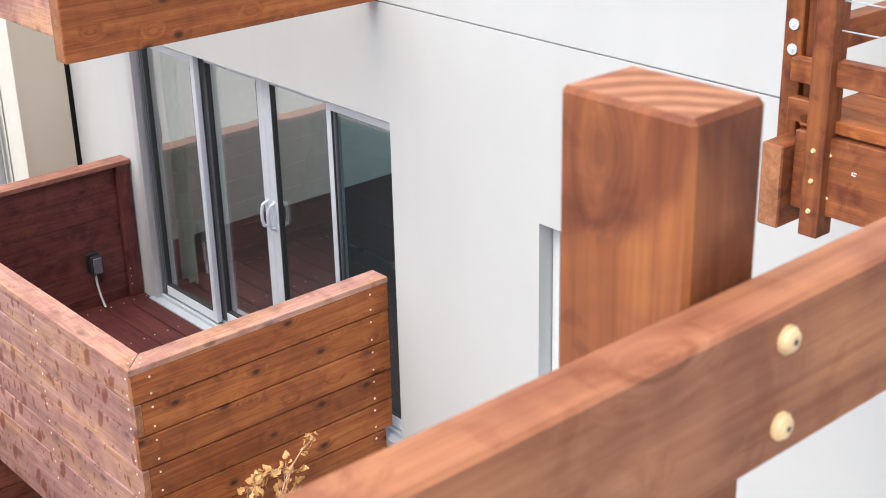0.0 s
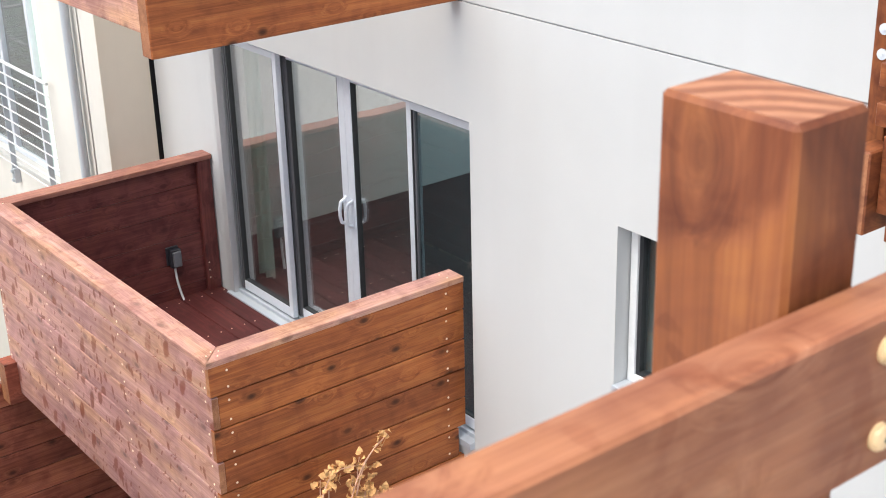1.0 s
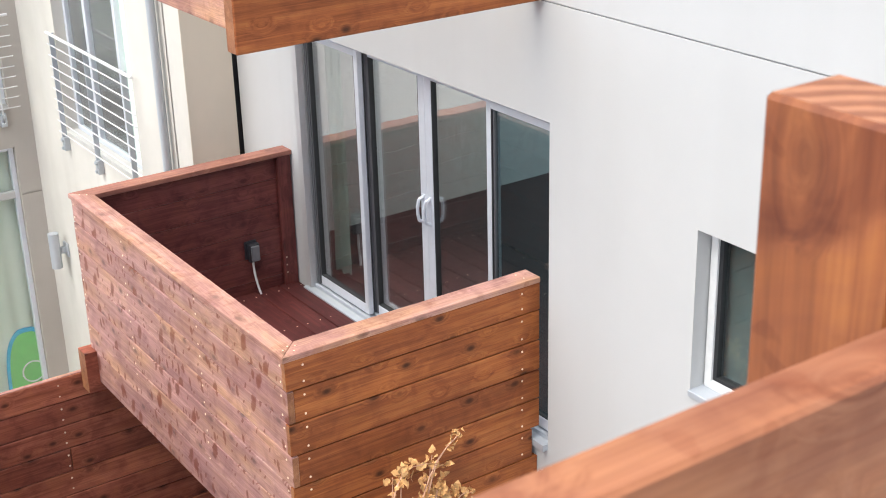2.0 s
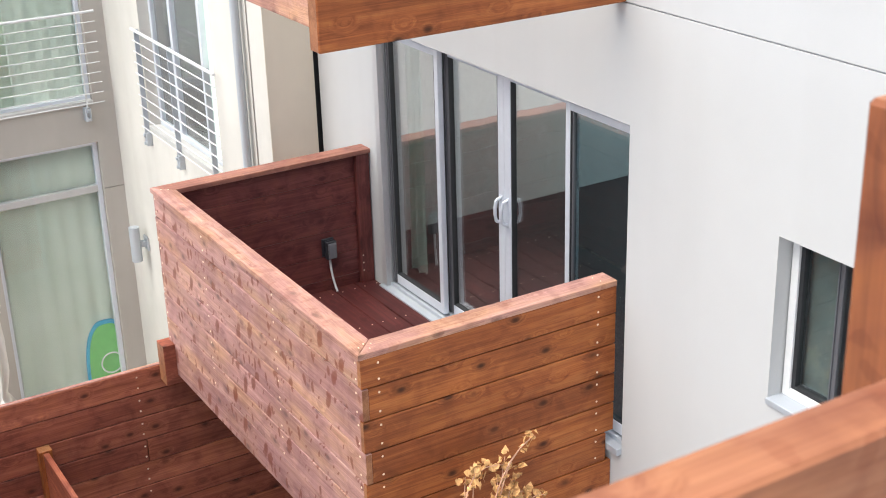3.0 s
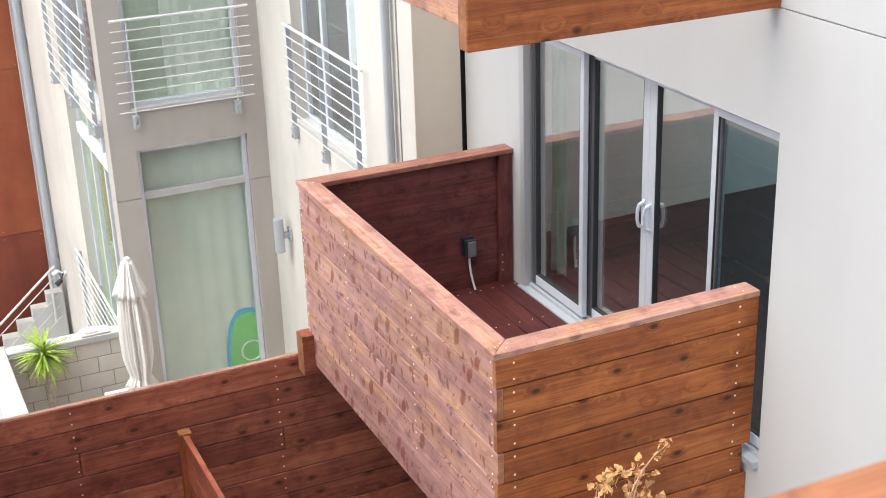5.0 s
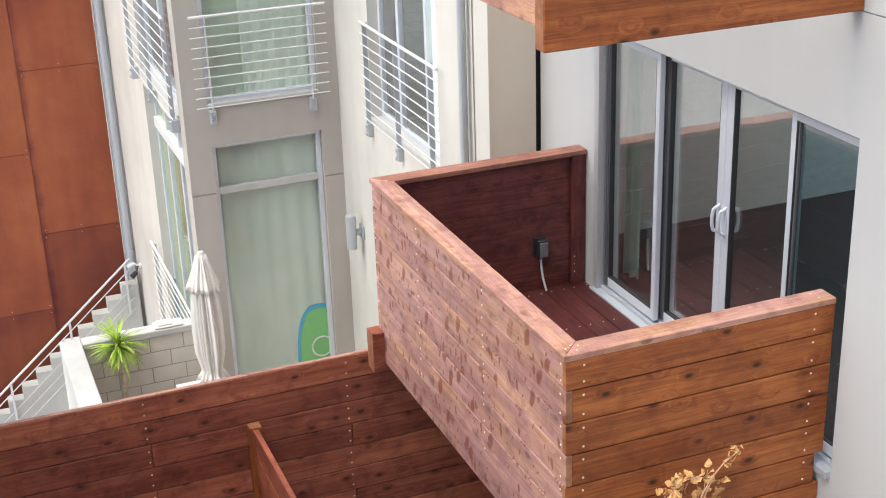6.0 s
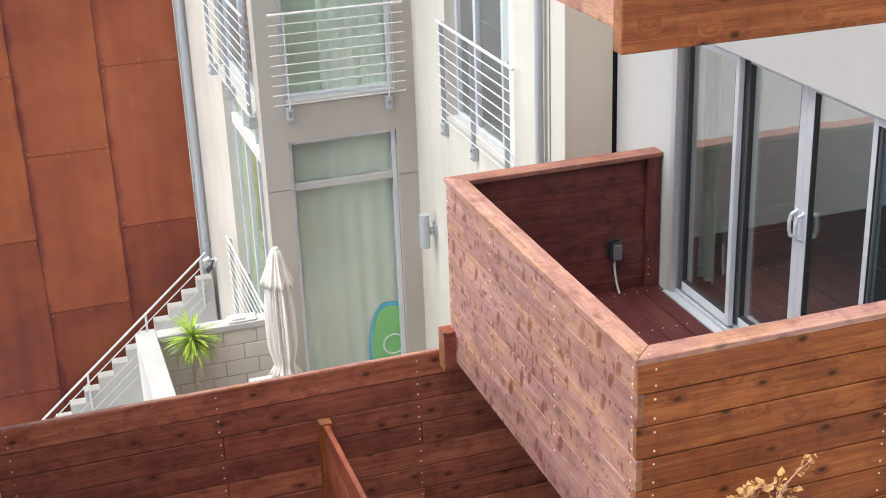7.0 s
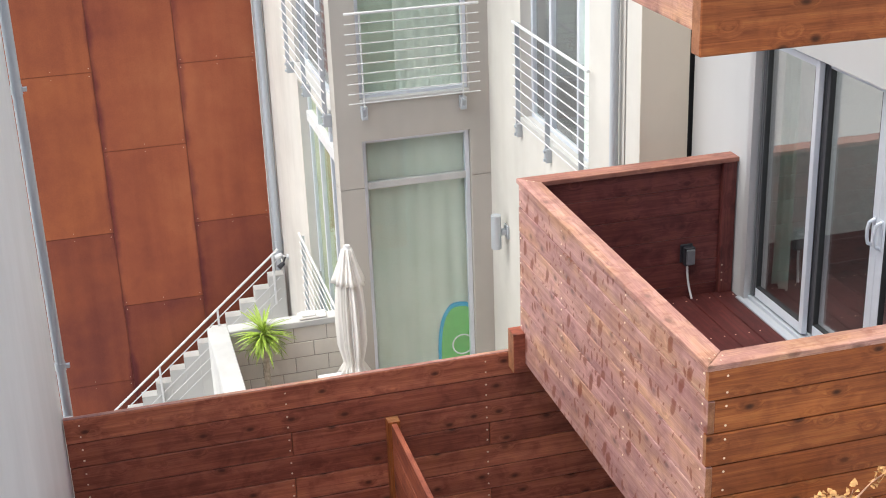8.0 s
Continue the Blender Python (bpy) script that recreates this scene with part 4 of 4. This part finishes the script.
tagged(ob, "pale plain wall added out of view for the door glass to mirror", "wall", kind="structure")


# ---- outdoor stair ----
def stair():
    d = thing("stair", (-10.1, -3.3, LOW), "pale painted outdoor stair rising beside the rusty wall", "stairs")
    x0, x1 = -10.08, -9.9
    run, rise = 0.212, 0.173
    for k in range(-3, 10):
        y, z = -4.21 + run * k, -4.83 + rise * k
        part("step", boxes((x0, x1, y, y + run, LOW, z), bevel=0.003), STEPS, d)
    part("landing", boxes((x0, x1, -4.21 + run * 10, -1.9 - 0.18, LOW, -4.83 + rise * 10), bevel=0.003), STEPS, d)
    a, b = Vector((x1 + 0.03, -4.80, -5.12)), Vector((x1 + 0.03, -2.15, -2.87))
    bm = bmesh.new()
    rod(bm, a, b, 0.016, 10)
    part("handrail", bm, WHITEPAINT, d)
    for h in (-0.14, -0.42, -0.58, -0.74):
        bm = bmesh.new()
        rod(bm, a + Vector((0, 0, h)), b + Vector((0, 0, h)), 0.009 if h > -0.2 else 0.005, 8)
        part("cable", bm, WHITEPAINT, d)
    for t in (0.33, 0.66, 0.97):
        p = a.lerp(b, t)
        part("baluster", boxes((p.x - 0.012, p.x + 0.012, p.y - 0.015, p.y + 0.015, p.z - 0.75, p.z), bevel=0.003), WHITEPAINT, d)


stair()


# ---- patio: block wall, umbrella, table, yucca ----
def block_wall():
    d = thing("block_wall", (-5.6, -2.7, GZ), "low grey concrete block wall with white coping", "wall", kind="structure")
    x, top, y0w, y1w = -5.38, -1.975, -3.285, YB - 0.002
    part("mortar", boxes((x - 0.14, x - 0.006, y0w, y1w, GZ, top)), MORTAR, d)
    course, z = 0, top
    while z > GZ + 0.02:
        z0 = max(z - 0.168, GZ)
        y = y0w - (0.175 if course % 2 else 0.03)
        while y < y1w:
            a, b = max(y, y0w), min(y + 0.342, y1w)
            if b - a > 0.02:
                part("block", boxes((x - 0.13, x + random.uniform(-0.002, 0.002), a, b, z0, z - 0.002), bevel=0.004), BLOCK, d)
            y += 0.35
        z -= 0.175
        course += 1
    part("coping", boxes((x - 0.155, x + 0.02, y0w, y1w, top + 0.001, top + 0.075), bevel=0.008), COPING, d)
    part("wing", boxes((x - 0.16, -2.6, -3.495, y0w - 0.002, GZ, top + 0.075), bevel=0.008), COPING, d)


block_wall()
cloth = part("folded_towel", boxes((-5.53, -5.37, -2.55, -2.25, -1.899, -1.87), (-5.51, -5.38, -2.52, -2.36, -1.87, -1.85), bevel=0.012), CLOTH, None)
tagged(cloth, "white folded cloth lying on the wall coping", "cloth")


def umbrella():
    cx, cy = -4.9, -2.08
    d = thing("patio_umbrella", (cx, cy, GZ), "closed off-white patio umbrella tied near its hem", "umbrella")

    def folded(name, profile, folds, deep, seed, label):
        bm = bmesh.new()
        n = 144
        rings = []
        for z, r in profile:
            ring = []
            r, z = r * 0.80, -0.96 + (z + 1.655) * 0.879
            for k in range(n):
                a = 2 * math.pi * k / n
                f = math.cos(folds * a + seed + 0.8 * z) + 0.7 * math.cos((2 * folds + 3) * a + 2 * seed + 2 * z) + 1.3 * noise.noise(Vector((math.cos(a) * 2.6, math.sin(a) * 2.6, z * 1.1 + seed)))
                q = r * (1 + deep * f)
                ring.append(bm.verts.new((cx + q * math.cos(a) + 0.02 * noise.noise(Vector((z, seed, 0))), cy + q * math.sin(a), z + 0.03 * noise.noise(Vector((math.cos(a) * 3, math.sin(a) * 3, seed))) * (r > 0.1))))
            rings.append(ring)
        for p, q in zip(rings, rings[1:]):
            for k in range(n):
                bm.faces.new((p[k], p[(k + 1) % n], q[(k + 1) % n], q[k]))
        bm.faces.new(rings[0][::-1])
        bm.faces.new(rings[-1])
        return part(name, bm, CLOTH, d, label, smooth=True)

    folded("canopy", [(-1.80, 0.06), (-2.0, 0.12), (-2.2, 0.145), (-2.45, 0.16), (-2.7, 0.155), (-2.85, 0.15), (-3.0, 0.12), (-3.07, 0.105), (-3.10, 0.10), (-3.15, 0.125), (-3.24, 0.17)], 9, 0.2, 0.4, "")
    folded("vent_flap", [(-1.655, 0.05), (-1.70, 0.07), (-1.80, 0.095), (-1.92, 0.13), (-2.02, 0.165), (-2.08, 0.185)], 7, 0.14, 1.1, "")
    bm = bmesh.new()
    rod(bm, (cx, cy, GZ + 0.05), (cx, cy, -0.95), 0.02, 14)
    rod(bm, (cx, cy, -0.965), (cx, cy, -0.93), 0.04, 14, 0.03)
    part("pole", bm, WHITEPAINT, d)
    bm = bmesh.new()
    rod(bm, (cx, cy, GZ), (cx, cy, GZ + 0.06), 0.25, 24)
    part("base", bm, BLACK, d)


umbrella()


def table():
    d = thing("patio_table", (-4.6, -2.3, GZ), "small square white patio table", "table")
    part("tabletop", boxes((-4.93, -4.45, -2.47, -2.17, -2.365, -2.33), bevel=0.008), WHITEPAINT, d)
    for x in (-4.90, -4.52):
        for y in (-2.44, -2.24):
            part("leg", boxes((x, x + 0.035, y, y + 0.035, GZ, -2.365), bevel=0.004), WHITEPAINT, d)


table()


def yucca():
    c = Vector((-5.2, -2.95, -1.97))
    d = thing("yucca", (c.x, c.y, GZ), "yucca with a pale bare trunk and bright green blades", "plant")
    bm = bmesh.new()
    z = GZ
    while z < c.z - 0.02:
        rod(bm, (c.x + 0.006 * math.sin(9 * z), c.y, z), (c.x + 0.006 * math.sin(9 * z + 0.6), c.y, z + 0.045), 0.036 + random.uniform(-0.004, 0.004), 12, 0.031)
        z += 0.042
    part("trunk", bm, BARK, d)
    rng = random.Random(7)
    me = bpy.data.meshes.new("blade")
    bm = bmesh.new()
    n = 7
    left, right, mid = [], [], []
    for k in range(n + 1):
        t = k / n
        w = 0.017 * (0.6 + 0.9 * t) * (1 - t ** 3) if t < 1 else 0.0005
        x, zz = 0.40 * t, -0.16 * t * t
        left.append(bm.verts.new((x, w, zz + 0.006)))
        mid.append(bm.verts.new((x, 0, zz)))
        right.append(bm.verts.new((x, -w, zz + 0.006)))
    for k in range(n):
        bm.faces.new((left[k], mid[k], mid[k + 1], left[k + 1]))
        bm.faces.new((mid[k], right[k], right[k + 1], mid[k + 1]))
    bm.to_mesh(me)
    bm.free()
    me.materials.append(LEAF)
    for k in range(120):
        el = math.asin(rng.uniform(-0.45, 0.98))
        az = k * 2.39996
        s = rng.uniform(0.55, 0.82)
        m = Matrix.Translation(c + Vector((0, 0, 0.03 + 0.06 * math.sin(el)))) @ Matrix.Rotation(az, 4, "Z") @ Matrix.Rotation(-el, 4, "Y") @ Matrix.Diagonal((s, s, s, 1))
        laid("leaf", me, d, m=m)


yucca()


def play_board():
    """The round-ended board leaning inside the bay window."""
    x = XB - 0.15
    d = thing("play_board", (x, -0.75, -2.9), "green board with a blue rim leaning behind the glass", "toy")

    def slab(name, a, b, lift, mat, t):
        bm = bmesh.new()
        pts = []
        for k in range(40):
            q = 2 * math.pi * k / 40
            pts.append((-0.78 + a * math.copysign(abs(math.cos(q)) ** 0.7, math.cos(q)), -2.70 + b * math.copysign(abs(math.sin(q)) ** 0.8, math.sin(q))))
        f0 = [bm.verts.new((x + lift, y, z)) for y, z in pts]
        f1 = [bm.verts.new((x + lift + t, y, z)) for y, z in pts]
        bm.faces.new(f0[::-1])
        bm.faces.new(f1)
        for k in range(40):
            bm.faces.new((f0[k], f0[(k + 1) % 40], f1[(k + 1) % 40], f1[k]))
        bmesh.ops.recalc_face_normals(bm, faces=bm.faces)
        return part(name, bm, mat, d)

    slab("rim", 0.255, 0.70, 0, BLUE_TOY, 0.02)
    slab("face", 0.222, 0.655, 0.021, GREEN_TOY, 0.008)
    bm = bmesh.new()
    for k in range(28):
        p, q = (Vector((x + 0.036, -0.76 + 0.115 * math.cos(v), -2.50 + 0.115 * math.sin(v))) for v in (2 * math.pi * k / 28, 2 * math.pi * (k + 1) / 28))
        rod(bm, p, q, 0.009, 6)
    part("ring", bm, WHITEPAINT, d, "thin white ring")
    part("foot", boxes((x, x + 0.03, -0.95, -0.62, -3.085, -2.9), bevel=0.004), GREEN_TOY, d)


play_board()


# ---- the dry shrub before the balcony ----
def shrub():
    rng = random.Random(11)
    d = thing("dry_shrub", (2.45, -1.0, GZ), "dry shrub with pale twigs and curled yellow-brown leaves", "shrub")
    me = bpy.data.meshes.new("leaf")
    bm = bmesh.new()
    out = [(0, 0), (0.010, 0.012), (0.024, 0.010), (0.020, 0.018), (0.034, 0.014), (0.05, 0.0)]
    up = [bm.verts.new((x, y, 0.007 * math.sin(60 * x) + 0.35 * y)) for x, y in out]
    dn = [bm.verts.new((x, -y, -0.006 * math.cos(70 * x) + 0.3 * y)) for x, y in out[1:-1]]
    bm.faces.new(up + dn[::-1])
    bmesh.ops.triangulate(bm, faces=bm.faces)
    bm.to_mesh(me)
    bm.free()
    me.materials.append(DRY)

    def stem(points, r0, r1, leaves):
        bm = bmesh.new()
        pts = []
        n = 10
        a, b, c = (Vector(p) for p in points)
        for k in range(n + 1):
            t = k / n
            p = a * (1 - t) ** 2 + b * 2 * t * (1 - t) + c * t * t
            pts.append(p + 0.006 * Vector((noise.noise(p * 9), noise.noise(p * 9 + Vector((5, 0, 0))), 0)))
        for k in range(n):
            rod(bm, pts[k], pts[k + 1], r0 + (r1 - r0) * k / n, 6, r0 + (r1 - r0) * (k + 1) / n)
        part("twig", bm, TWIG, d)
        for _ in range(int(leaves * 2.8)):
            p = pts[rng.randint(n // 3, n)] + Vector([rng.uniform(-0.02, 0.02) for _ in range(3)])
            s = rng.uniform(0.6, 1.4)
            m = Matrix.Translation(p) @ Euler((rng.uniform(0, 6.3), rng.uniform(-1.2, 1.2), rng.uniform(0, 6.3))).to_matrix().to_4x4() @ Matrix.Diagonal((s, s, s, 1))
            laid("leaf", me, d, m=m)

    base = (2.45, -1.05, -0.9)
    bm = bmesh.new()
    rod(bm, (2.45, -1.05, GZ), base, 0.02, 8, 0.011)
    part("stem", bm, TWIG, d)
    for tip, mid, lv in (
        ((2.32, -0.69, 0.385), (2.42, -1.20, 0.28), 9), ((2.32, -0.72, 0.365), (2.40, -1.10, 0.30), 9), ((2.31, -0.80, 0.22), (2.38, -1.42, 0.62), 12),
        ((2.33, -1.13, 0.28), (2.4, -1.22, 0.1), 8), ((2.30, -0.80, 0.13), (2.42, -0.95, 0.3), 15), ((2.30, -0.72, 0.02), (2.4, -0.95, 0.3), 14),
        ((2.34, -1.24, 0.10), (2.40, -1.40, 0.5), 9), ((2.32, -0.93, 0.2), (2.42, -1.0, -0.1), 20), ((2.30, -0.60, -0.03), (2.4, -0.9, 0.2), 12), ((2.32, -0.98, 0.08), (2.4, -1.15, -0.1), 20),
        ((2.33, -1.05, 0.34), (2.4, -1.20, 0.2), 8), ((2.30, -0.86, 0.30), (2.4, -1.0, 0.1), 10),
    ):
        stem((base, mid, tip), 0.007, 0.0022, lv)


shrub()
